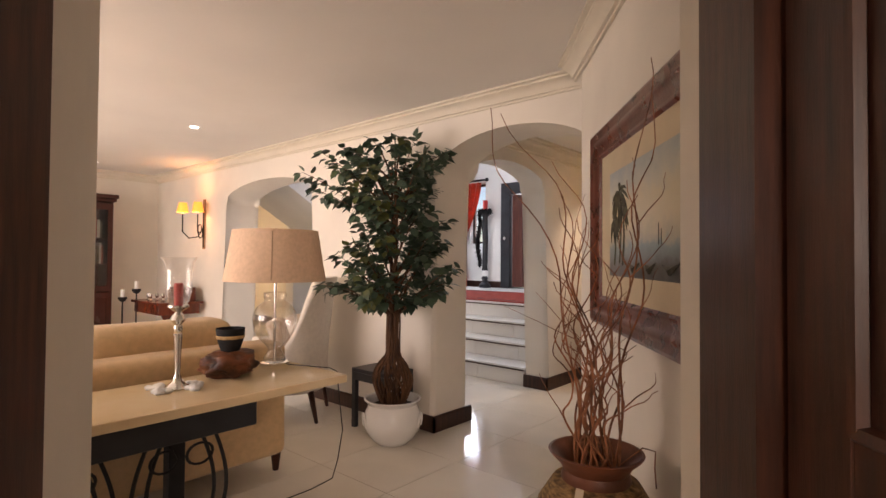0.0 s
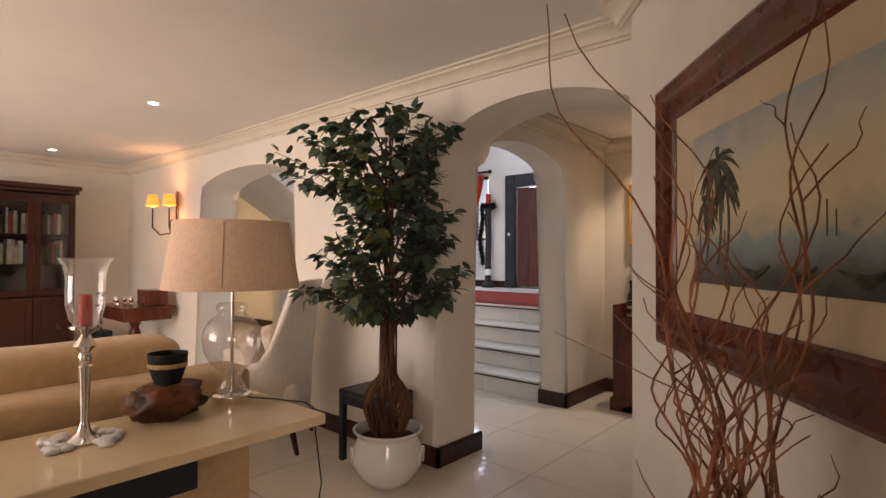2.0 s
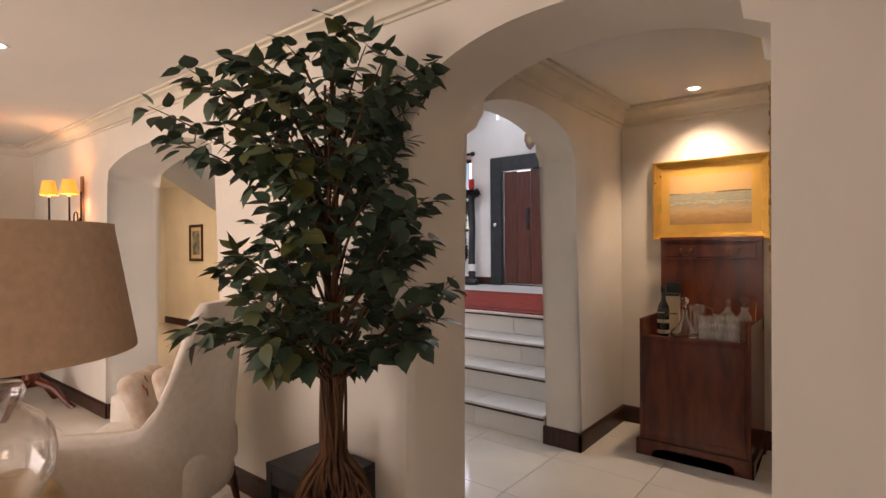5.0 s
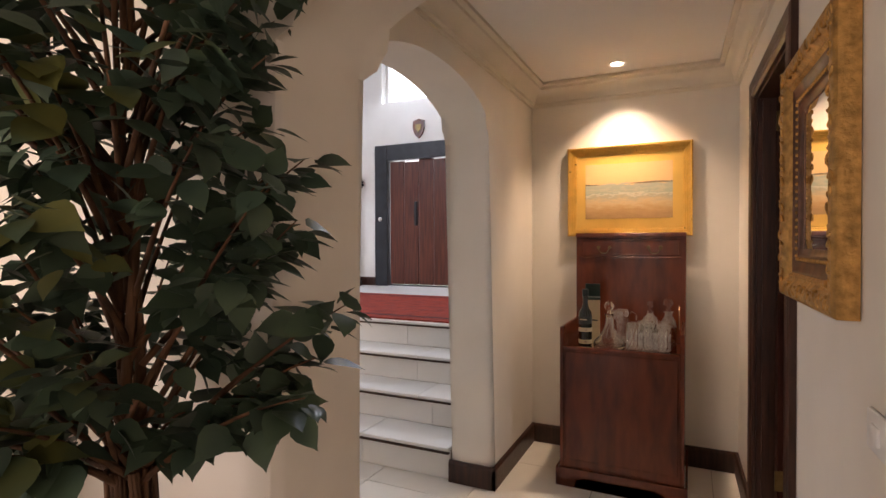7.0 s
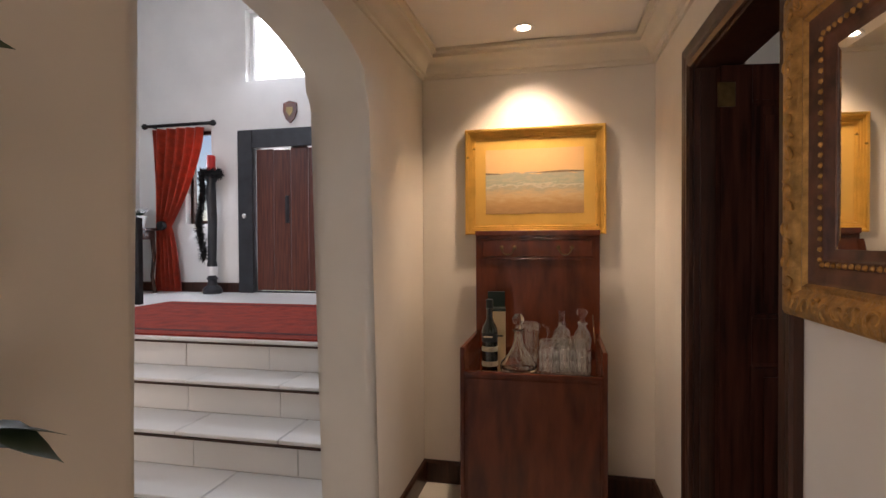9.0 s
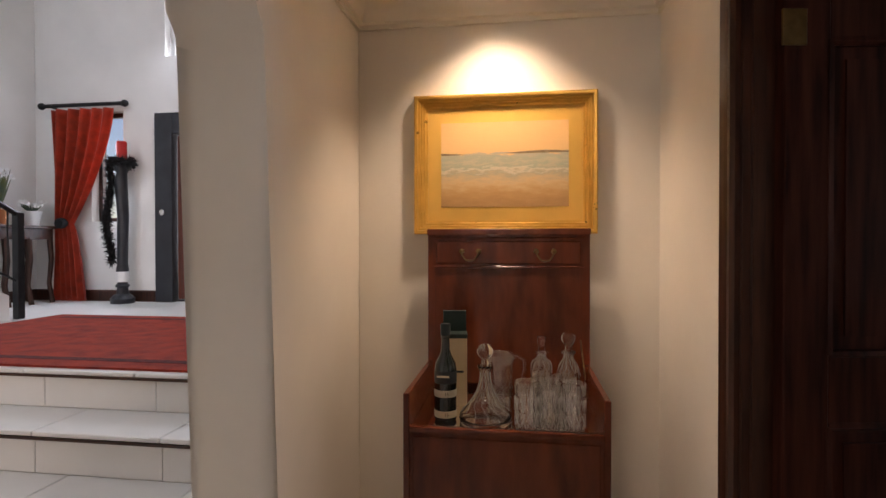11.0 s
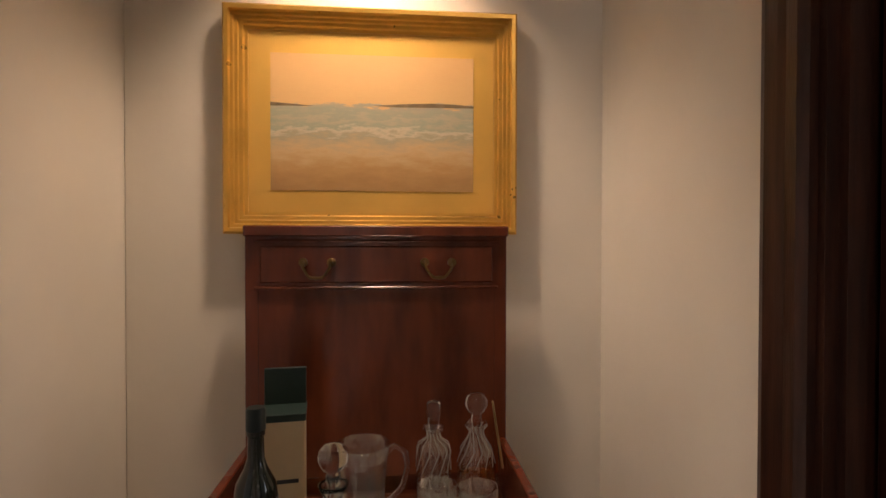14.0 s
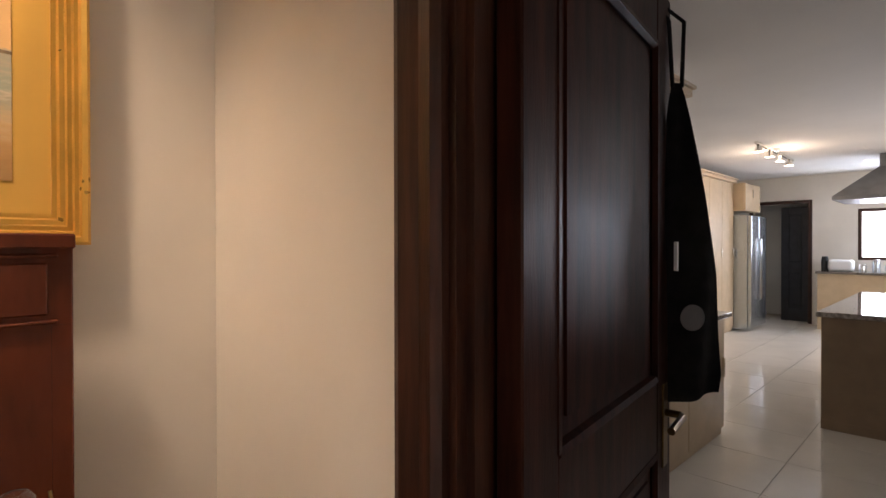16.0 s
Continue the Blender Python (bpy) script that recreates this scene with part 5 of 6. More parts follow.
def bottle():
    root = thing("bottle", "dark green spirits bottle with cream label bands", "bottle", Matrix.Translation((-3.128, 6.175, TRAY)) @ Matrix.Diagonal((1.08, 1.08, 1.08, 1)))
    prof = [(0, 0), (0.030, 0), (0.034, 0.004), (0.034, 0.155), (0.031, 0.175), (0.018, 0.20), (0.0135, 0.215), (0.0125, 0.25), (0.0145, 0.252), (0.0145, 0.26), (0, 0.26)]
    finish("glass_body", lathe(prof, 32), material("dark bottle glass", (0.008, 0.014, 0.010), 0.06, var=0.2, coat=0.5), root, smooth=True)
    tagged(finish("cap", lathe([(0, 0.26), (0.0155, 0.26), (0.0155, 0.292), (0.013, 0.296), (0, 0.296)], 24), material("dark foil cap", (0.02, 0.03, 0.03), 0.35, metal=0.4), root, smooth=True), "dark foil cap")
    cream = material("cream label paper", (0.62, 0.54, 0.38), 0.7, var=0.06)
    for z in (0.012, 0.075):
        bm = lathe([(0.0343, z), (0.0346, z + 0.001), (0.0346, z + 0.020), (0.0343, z + 0.021)], 32)
        bmesh.ops.delete(bm, geom=[v for v in bm.verts if v.co.y > 0.012], context="VERTS")
        tagged(finish("label_band", bm, cream, root, smooth=True), "cream label band")
        fc = bpy.data.curves.new("number", "FONT")
        fc.body, fc.size, fc.align_x = "15", 0.014, "CENTER"
        fc.materials.append(BLACKPAINT)
        ob = new("label_number", fc)
        ob.parent = root
        ob.matrix_basis = pose(0.008, -0.0352, z + 0.006, 90, 0, 12)
    bm = lathe([(0.0342, 0.115), (0.0346, 0.116), (0.0346, 0.152), (0.0342, 0.153)], 32)
    bmesh.ops.delete(bm, geom=[v for v in bm.verts if v.co.y > 0.012], context="VERTS")
    tagged(finish("front_label", bm, material("charcoal label", (0.03, 0.035, 0.035), 0.5), root, smooth=True), "charcoal label")
    tagged(finish("label_mark", boxes((-0.022, -0.0358, 0.136, 0.016, -0.0346, 0.142)), cream, root), "pale lettering bar")


bottle()
root = thing("bottle_carton", "cream and dark green upright bottle carton", "carton", pose(-3.118, 6.36, TRAY, 0, 0, 8))
finish("carton_body", boxes((-0.043, -0.043, 0, 0.043, 0.043, 0.257), bevel=0.002, seg=1), material("cream carton", (0.60, 0.47, 0.29), 0.6, var=0.08), root)
tagged(finish("carton_flap", boxes((-0.043, 0.030, 0.257, 0.043, 0.043, 0.335), (-0.0445, -0.0445, 0.244, 0.0445, 0.0445, 0.259), bevel=0.001, seg=1), material("dark green card", (0.010, 0.028, 0.024), 0.5), root), "dark green flap")
tagged(finish("carton_mark", boxes((-0.012, -0.0442, 0.12, 0.03, -0.0432, 0.128)), BLACKPAINT, root), "dark printed bar")


def decanter(name, label, x, y, body, neck_top, stopper, mat=CLEAR):
    root = thing(name, label, "decanter", Matrix.Translation((x, y, TRAY)), "decanters")
    finish("vessel", hollow(body, 0.004, 0.012), mat, root, smooth="all")
    bm = bmesh.new()
    k = 12
    for i in range(k):
        a = 2 * math.pi * i / k
        rz = [(r, z) for r, z in body if z > 0.01][1:]
        sweep(bm, [((r + 0.001) * math.cos(a + 0.25 * math.sin(z * 60)), (r + 0.001) * math.sin(a + 0.25 * math.sin(z * 60)), z) for r, z in rz[:5]], 0.0011, 4)
    finish("cut_pattern", bm, CUT, root, smooth="all")
    z = neck_top + 0.012
    if stopper == "ball":
        bm = lathe([(0, z - 0.02), (0.010, z - 0.02), (0.013, z + 0.004), (0.009, z + 0.008), (0.019, z + 0.014), (0.027, z + 0.031), (0.025, z + 0.045), (0.015, z + 0.056), (0, z + 0.059)], 24)
    else:
        bm = lathe([(0, z - 0.02), (0.010, z - 0.02), (0.014, z + 0.004), (0.014, z + 0.010), (0.0165, z + 0.013), (0.0165, z + 0.043), (0.014, z + 0.046), (0, z + 0.046)], 8)
    finish("stopper", bm, GLASS, root, smooth=True if stopper != "ball" else "all")
    return root


decanter("ship_decanter", "wide based cut crystal decanter with a ball stopper", -2.995, 6.165, [(0.078, 0), (0.084, 0.004), (0.086, 0.02), (0.080, 0.035), (0.050, 0.065), (0.028, 0.10), (0.018, 0.135), (0.016, 0.165), (0.024, 0.178), (0.026, 0.186)], 0.186, "ball", GLASS)
decanter("square_decanter", "square shouldered cut crystal decanter with a block stopper", -2.80, 6.455, [(0.037, 0), (0.040, 0.003), (0.040, 0.03), (0.040, 0.08), (0.0395, 0.125), (0.034, 0.14), (0.016, 0.152), (0.014, 0.165), (0.025, 0.172), (0.025, 0.178)], 0.178, "block")
rd = decanter("round_decanter", "round crystal decanter with amber spirit and a ball stopper", -2.70, 6.455, [(0.040, 0), (0.044, 0.004), (0.046, 0.04), (0.044, 0.09), (0.036, 0.125), (0.020, 0.15), (0.015, 0.165), (0.025, 0.178), (0.026, 0.184)], 0.184, "ball")
tagged(finish("spirit", lathe([(0, 0.0135), (0.036, 0.0135), (0.0412, 0.03), (0.0412, 0.062), (0, 0.062)], 32), material("amber spirit", (0.75, 0.24, 0.04), 0.0, trans=1.0, ior=1.36, var=0.0), rd, smooth=True), "amber spirit")
root = thing("glass_jug", "clear crystal water jug with a looped handle", "jug", Matrix.Translation((-2.955, 6.33, TRAY)))
finish("vessel", hollow([(0.040, 0), (0.044, 0.004), (0.047, 0.05), (0.047, 0.10), (0.050, 0.15), (0.056, 0.192)], 0.0035, 0.012), CLEAR, root, smooth="all")
bm = bmesh.new()
sweep(bm, [(0.047, 0, 0.17), (0.065, 0, 0.185), (0.088, 0, 0.17), (0.092, 0, 0.14), (0.082, 0, 0.10), (0.060, 0, 0.075), (0.046, 0, 0.07)], 0.006, 8)
finish("handle", bm, GLASS, root, smooth="all")

SEA = picture_material("beach seascape painting", [(0.0, (0.42, 0.24, 0.09)), (0.16, (0.52, 0.31, 0.12)), (0.28, (0.60, 0.42, 0.22)), (0.36, (0.48, 0.38, 0.23)), (0.40, (0.38, 0.35, 0.24)), (0.44, (0.58, 0.50, 0.36)), (0.48, (0.33, 0.36, 0.27)), (0.53, (0.46, 0.40, 0.28)), (0.57, (0.35, 0.36, 0.27)), (0.63, (0.44, 0.38, 0.27)), (0.645, (0.72, 0.46, 0.20)), (1.0, (0.70, 0.42, 0.18))], -0.172, 0.172, 0.34, 1, (4.5, 1, 15), 0.45)
sea = framed("seascape_painting", "beach seascape with a gold mount in a gilded frame", "painting", 0.745, 0.575, 0.056, 0.045, Matrix.Translation((-2.945, NY - 0.002, 1.692)), GOLD, GOLDMAT, SEA, (0.055, 0.056),
             [(0, 0), (0, 0.85), (0.1, 1.0), (0.25, 0.92), (0.3, 0.72), (0.42, 0.72), (0.47, 0.6), (0.6, 0.62), (0.65, 0.5), (0.8, 0.5), (0.86, 0.36), (1.0, 0.36), (1.0, 0.2)])
bm = prism([(-0.262, 0.050), (-0.22, 0.047), (-0.15, 0.042), (-0.262, 0.040)], -0.0141, -0.0137, lambda u, w, d: (u, d, w))
bm2 = prism([(0.0, 0.046), (0.08, 0.052), (0.15, 0.055), (0.21, 0.054), (0.262, 0.050), (0.262, 0.045), (0.06, 0.043)], -0.0141, -0.0137, lambda u, w, d: (u, d, w))
HEAD = material("far headland paint", (0.22, 0.16, 0.09), 0.5, var=0.2, scale=30)
finish("painted_headland", bm, HEAD, sea), finish("painted_headland", bm2, HEAD, sea)

# carved mirror on the kitchen wall
mir_m = Matrix.Translation((dx(4.73) - 0.002, 4.73, 1.545)) @ Matrix.Rotation(radians(-90) + SKEW, 4, "Z")
root = thing("gilt_mirror", "wall mirror in a heavy antique gilt frame", "mirror", mir_m)
MW, MH, FR = 0.60, 0.67, 0.14
prof = [(0, 0), (0, 0.80), (0.06, 0.95), (0.18, 1.0), (0.30, 0.92), (0.40, 0.62), (0.45, 0.66), (0.50, 0.5)]
prof2 = [(0.50, 0.5), (0.55, 0.42), (0.74, 0.36), (0.76, 0.42), (0.84, 0.40), (0.88, 0.28), (1.0, 0.2), (1.0, 0.05)]
for nm, pr, mt in (("carved_frame", prof, OLDGOLD), ("inner_frame", prof2, material("red-brown inner moulding", (0.12, 0.045, 0.022), 0.4, metal=0.2, var=0.3, scale=20))):
    bm = bmesh.new()
    rings = [[bm.verts.new((sx * (MW / 2 - q * FR), -d * 0.050, sz * (MH / 2 - q * FR))) for q, d in pr] for sx, sz in ((-1, -1), (1, -1), (1, 1), (-1, 1))]
    for i in range(4):
        for j in range(len(pr) - 1):
            bm.faces.new((rings[i][j], rings[i][j + 1], rings[(i + 1) % 4][j + 1], rings[(i + 1) % 4][j]))
    finish(nm, bm, mt, root, smooth=True)
bm = bmesh.new()
rr = random.Random(2)
def scroll(cx, cz, s, flip, rot):
    pts = []
    for i in range(11):
        a = rot + flip * i * 0.52
        r = s * (1 - i * 0.08)
        pts.append((cx + r * math.cos(a), -0.047 - 0.002 * math.sin(i), cz + r * math.sin(a)))
    sweep(bm, pts, [0.0045 * (1 - 0.05 * i) for i in range(11)], 5)
n = 0
for side_ in range(4):
    L = (MW if side_ % 2 == 0 else MH) - 0.04
    k = int(L / 0.036)
    for i in range(k):
        p = -L / 2 + (i + 0.5) * L / k
        off = FR * 0.2
        x, z = ((p, -MH / 2 + off), (MW / 2 - off, p), (p, MH / 2 - off), (-MW / 2 + off, p))[side_]
        scroll(x + rr.uniform(-0.004, 0.004), z + rr.uniform(-0.004, 0.004), 0.019, 1 if i % 2 else -1, rr.uniform(0, 6.28))
tagged(finish("carving", bm, OLDGOLD, root, smooth="all"), "gilt acanthus scrolls")
bm = bmesh.new()
for side_ in range(4):
    L = (MW if side_ % 2 == 0 else MH) - 2 * FR * 0.78
    k = int(L / 0.02)
    for i in range(k):
        p = -L / 2 + (i + 0.5) * L / k
        off = FR * 0.79
        x, z = ((p, -MH / 2 + off), (MW / 2 - off, p), (p, MH / 2 - off), (-MW / 2 + off, p))[side_]
        r = bmesh.ops.create_icosphere(bm, subdivisions=1, radius=0.006)
        for v in r["verts"]:
            v.co += Vector((x, -0.021, z))
tagged(finish("bead_rope", bm, OLDGOLD, root, smooth="all"), "small gilt beading")
mw, mh = MW / 2 - FR * 0.97, MH / 2 - FR * 0.97
bm = bmesh.new()
o = [bm.verts.new((sx * mw, -0.008, sz * mh)) for sx, sz in ((-1, -1), (1, -1), (1, 1), (-1, 1))]
q = [bm.verts.new((sx * (mw - 0.025), -0.0105, sz * (mh - 0.025))) for sx, sz in ((-1, -1), (1, -1), (1, 1), (-1, 1))]
bk = [bm.verts.new((sx * mw, -0.003, sz * mh)) for sx, sz in ((-1, -1), (1, -1), (1, 1), (-1, 1))]
bm.faces.new(q), bm.faces.new(bk[::-1])
for i in range(4):
    j = (i + 1) % 4
    bm.faces.new((o[i], o[j], q[j], q[i])), bm.faces.new((bk[i], bk[j], o[j], o[i]))
tagged(finish("mirror_plate", bm, MIRROR, root), "mirror plate")

root = thing("light_switch", "white plastic rocker light switch on the wall", "switch", Matrix.Translation((dx(4.3) - 0.001, 4.30, 1.02)))
finish("plate", boxes((-0.011, -0.06, -0.035, 0, 0.06, 0.04), bevel=0.004), WHITEPAINT, root, smooth=True)
finish("rocker", boxes((-0.016, -0.02, -0.015, -0.0105, 0.02, 0.02), bevel=0.002), WHITEPAINT, root, smooth=True)

# ---- hall things ----
def hall_curtain():
    root = thing("red_curtain", "red curtain tied back on a black pole beside the window", "curtain", Matrix.Translation((0.06, 9.40, 0)))
    bm = bmesh.new()
    n, m = 70, 30
    grid = []
    for j in range(m + 1):
        s = j / m
        z = 2.79 - s * 2.03
        tie = math.exp(-((z - 1.57) / 0.42) ** 2)
        if z > 1.57:
            q = (2.79 - z) / 1.22
            x0, x1 = -7.87 + 0.03 * q, -7.12 - 0.49 * q ** 1.6
        else:
            q = (1.57 - z) / 0.82
            x0, x1 = -7.84 - 0.02 * q, -7.61 + 0.13 * q ** 0.6
        row = []
        for i in range(n + 1):
            u = i / n
            fold = math.sin(u * 11 * math.pi + 0.6 * math.sin(3 * s)) * (0.032 - 0.014 * tie)
            row.append(bm.verts.new((x0 + (x1 - x0) * u, fold + 0.01 * math.sin(u * 31 + s * 4), z)))
        grid.append(row)
    for j in range(m):
        for i in range(n):
            bm.faces.new((grid[j][i], grid[j][i + 1], grid[j + 1][i + 1], grid[j + 1][i]))
    bmesh.ops.solidify(bm, geom=bm.faces[:], thickness=0.004)
    tagged(finish("drape", bm, CURTAIN, root, smooth="all"), "gathered red cloth")
    bm = bmesh.new()
    sweep(bm, [(-7.96, 0, 2.83), (-7.02, 0, 2.83)], 0.02, 12)
    for x in (-7.98, -7.0):
        r = bmesh.ops.create_icosphere(bm, subdivisions=2, radius=0.038)
        for v in r["verts"]:
            v.co += Vector((x, 0, 2.83))
    sweep(bm, [(-7.9, 0, 2.83), (-7.9, 0.1, 2.83)], 0.012, 8)
    sweep(bm, [(-7.08, 0, 2.83), (-7.08, 0.1, 2.83)], 0.012, 8)
    tagged(finish("pole", bm, IRON, root, smooth=True), "black curtain pole with ball ends")
    bm = lathe([(0.0, -0.04), (0.05, -0.035), (0.058, 0), (0.05, 0.035), (0.0, 0.04)], 16)
    bm.transform(Matrix.Translation((-7.71, -0.05, 1.58)) @ Matrix.Rotation(radians(90), 4, "X"))
    tagged(finish("tie_back", bm, BLACKFEATHER, root, smooth=True), "dark tie-back knob")


hall_curtain()


def candle_stand():
    root = thing("candle_pillar", "tall carved black candle stand with a feather boa and red candle", "candle holder", Matrix.Translation((-6.93, 9.34, LAND)))
    bm = lathe([(0, 0), (0.11, 0), (0.115, 0.05), (0.09, 0.08), (0.06, 0.10), (0.05, 0.16), (0.07, 0.18), (0.045, 0.21), (0.055, 0.30), (0.06, 0.34), (0.05, 0.4), (0.055, 0.9), (0.06, 1.25), (0.05, 1.34), (0.09, 1.42), (0.10, 1.46), (0, 1.46)], 24)
    for v in bm.verts:
        if 0.4 < v.co.z < 1.3:
            v.co.x += 0.012 * math.sin(v.co.z * 14)
            v.co.y += 0.012 * math.cos(v.co.z * 14)
    finish("carved_column", bm, BLACKPAINT, root, smooth=True)
    tagged(finish("white_band", lathe([(0.057, 0.22), (0.062, 0.24), (0.064, 0.31), (0.058, 0.33)], 20), WHITEPAINT, root, smooth=True), "white painted band")
    tagged(finish("candle", lathe([(0, 1.46), (0.05, 1.46), (0.05, 1.66), (0.042, 1.67), (0, 1.66)], 24), CANDLERED, root, smooth=True), "thick red candle")
    bm = bmesh.new()
    r = random.Random(4)
    def tuft(c, k, L):
        for i in range(k):
            d = Vector((r.gauss(0, 1), r.gauss(0, 1), r.gauss(0, 1))).normalized() * L * r.uniform(0.5, 1)
            s = d.orthogonal().normalized() * 0.012
            v = [bm.verts.new(c + s), bm.verts.new(c - s), bm.verts.new(c + d)]
            bm.faces.new(v)
    for i in range(26):
        a = i / 26 * 6.28
        tuft(Vector((0.09 * math.cos(a), 0.09 * math.sin(a), 1.45)), 30, 0.095)
    for i in range(52):
        s = i / 51
        tuft(Vector((-0.11 + 0.03 * math.sin(s * 8), -0.05, 1.43 - s * 1.0)), 26, 0.085)
    tagged(finish("feather_boa", bm, BLACKFEATHER, root), "black feather boa")


candle_stand()
root = thing("wall_shield", "small dark wooden shield with a brass crest", "wall ornament", Matrix.Translation((-5.955, 9.498, 2.93)))
finish("shield", prism([(-0.085, 0.10), (0, 0.125), (0.085, 0.10), (0.09, 0.0), (0.055, -0.09), (0, -0.14), (-0.055, -0.09), (-0.09, 0.0)], -0.022, 0, lambda u, w, d: (u, d, w)), MAHOGANY, root)
tagged(finish("crest", prism([(-0.04, 0.05), (0.04, 0.05), (0.045, 0), (0.0, -0.065), (-0.045, 0)], -0.030, -0.0225, lambda u, w, d: (u, d, w)), BRASS, root), "brass crest")

root = thing("hall_rug", "worn red woven rug lying on the landing", "rug", Matrix.Translation((0, 0, LAND)))
bm = boxes((-6.75, 6.74, 0.0, -4.1, 8.42, 0.012))
bmesh.ops.bisect_plane(bm, geom=bm.verts[:] + bm.edges[:] + bm.faces[:], plane_co=(-5, 7.5, 0), plane_no=(1, 0.1, 0))
finish("pile", bm, RUG, root)
bm = boxes((-6.60, 6.86, 0.0125, -4.25, 6.92, 0.0135), (-6.60, 8.24, 0.0125, -4.25, 8.30, 0.0135))
tagged(finish("border", bm, material("dark rug border", (0.10, 0.012, 0.012), 0.95, var=0.4, scale=40), root), "dark woven border")

framem = Matrix.Translation((HALLW + 0.002, 8.40, 3.3)) @ Matrix.Rotation(radians(90), 4, "Z")
root = framed("hall_mirror", "large wall mirror in a gilded frame", "mirror", 1.15, 1.95, 0.07, 0.05, framem, OLDGOLD, MIRROR, MIRROR, (0.0, 0.0))


def hall_table():
    root = thing("hall_table", "dark wooden side table with curved legs against the wall", "table", Matrix.Translation((-7.90, 8.95, LAND)))
    finish("top", boxes((-0.18, -0.42, 0.77, 0.20, 0.42, 0.80), bevel=0.005), DARKWOOD, root)
    finish("apron", boxes((-0.15, -0.38, 0.66, 0.17, 0.38, 0.769)), DARKWOOD, root)
    for x in (-0.13, 0.15):
        for y in (-0.36, -0.12, 0.12, 0.36):
            bm = bmesh.new()
            sweep(bm, [(x, y, 0.68), (x + 0.02, y, 0.45), (x - 0.01, y, 0.2), (x + 0.03, y, 0.0)], [0.028, 0.024, 0.022, 0.026], 8)
            finish("leg", bm, DARKWOOD, root, smooth=True)


hall_table()


def pot_plant(x, y, z, label, flower, tall, potmat):
    root = thing("pot_plant", label, "plant", Matrix.Translation((x, y, z)))
    finish("pot", lathe([(0, 0), (0.06, 0), (0.085, 0.13), (0.09, 0.15), (0.08, 0.15), (0, 0.14)], 20), potmat, root, smooth=True)
    r = random.Random(int(tall * 100))
    bm, fl = bmesh.new(), bmesh.new()
    for i in range(26):
        a, L = r.uniform(0, 6.28), r.uniform(0.6, 1) * tall
        tip = Vector((math.cos(a) * 0.09 * r.uniform(0.4, 1.3), math.sin(a) * 0.09 * r.uniform(0.4, 1.3), 0.14 + L))
        sweep(bm, [(0, 0, 0.13), tip * 0.6 + Vector((0, 0, 0.05)), tip], [0.006, 0.008, 0.002], 4)
        if flower and i < 14:
            for k in range(5):
                d = Vector((r.gauss(0, 1), r.gauss(0, 1), r.gauss(0, 1))).normalized()
                s = d.orthogonal().normalized()
                fl.faces.new([fl.verts.new(tip), fl.verts.new(tip + d * 0.03 + s * 0.015), fl.verts.new(tip + d * 0.045), fl.verts.new(tip + d * 0.03 - s * 0.015)])
    finish("leaves", bm, LEAF, root)
    if flower:
        finish("flowers", fl, WHITEPAINT, root)
    else:
        fl.free()


pot_plant(-7.86, 9.22, LAND + 0.80, "white flowering pot plant on the hall table", True, 0.10, WHITEPAINT)
pot_plant(-7.90, 8.90, LAND + 0.80, "tall white lily in a copper pot on the hall table", True, 0.42, material("copper pot", (0.55, 0.22, 0.10), 0.3, metal=0.9))
tagged(finish("orange_bowl", lathe([(0, 0), (0.05, 0), (0.12, 0.09), (0.13, 0.15), (0.115, 0.15), (0.10, 0.1), (0, 0.02)], 24), material("orange pottery", (0.45, 0.16, 0.05), 0.5), smooth=True, m=Matrix.Translation((-7.9, 8.68, LAND + 0.80))), "orange pottery bowl on the hall table", "bowl")

# stair flight over the corridor, with its iron rail
outline = [(8.09, LAND + 0.002), (8.09, 0.95), (4.58, 2.87), (4.58, 2.50), (6.73, 1.22), (6.73, LAND + 0.002)]
setting(finish("stair_flight", prism(outline, -8.098, -6.9, lambda u, w, d: (d, u, w)), PLASTER_WHITE))
root = thing("stair_rail", "black wrought iron stair balustrade with scrolls", "railing", Matrix.Translation((-6.93, 0, 0)))
bm = bmesh.new()
sweep(bm, [(0, 8.2, 1.60), (0, 7.5, 1.97), (0, 4.7, 3.50)], 0.022, 8)
finish("handrail", bm, IRON, root, smooth=True)
bm = boxes((-0.03, 8.17, LAND + 0.001, 0.03, 8.23, 1.62), bevel=0.004, seg=1)
sweep(bm, [(0, 8.2, 1.05), (0, 4.7, 2.96)], 0.010, 6)
finish("newel", bm, IRON, root, smooth=True)
for i in range(9):
    y = 7.95 - i * 0.36
    z = 1.05 + (8.2 - y) * 0.546
    bm = bmesh.new()
    for f in (-1, 1):
        pts = [(0, y + f * 0.10 * math.cos(k * 0.5) * (1 - k * 0.06), z + 0.28 + f * 0.12 * math.sin(k * 0.5) * (1 - k * 0.05)) for k in range(13)]
        sweep(bm, pts, 0.007, 5)
    sweep(bm, [(0, y + 0.16, z - 0.1), (0, y + 0.16, z + 0.46)], 0.007, 5)
    finish("scroll", bm, IRON, root, smooth=True)

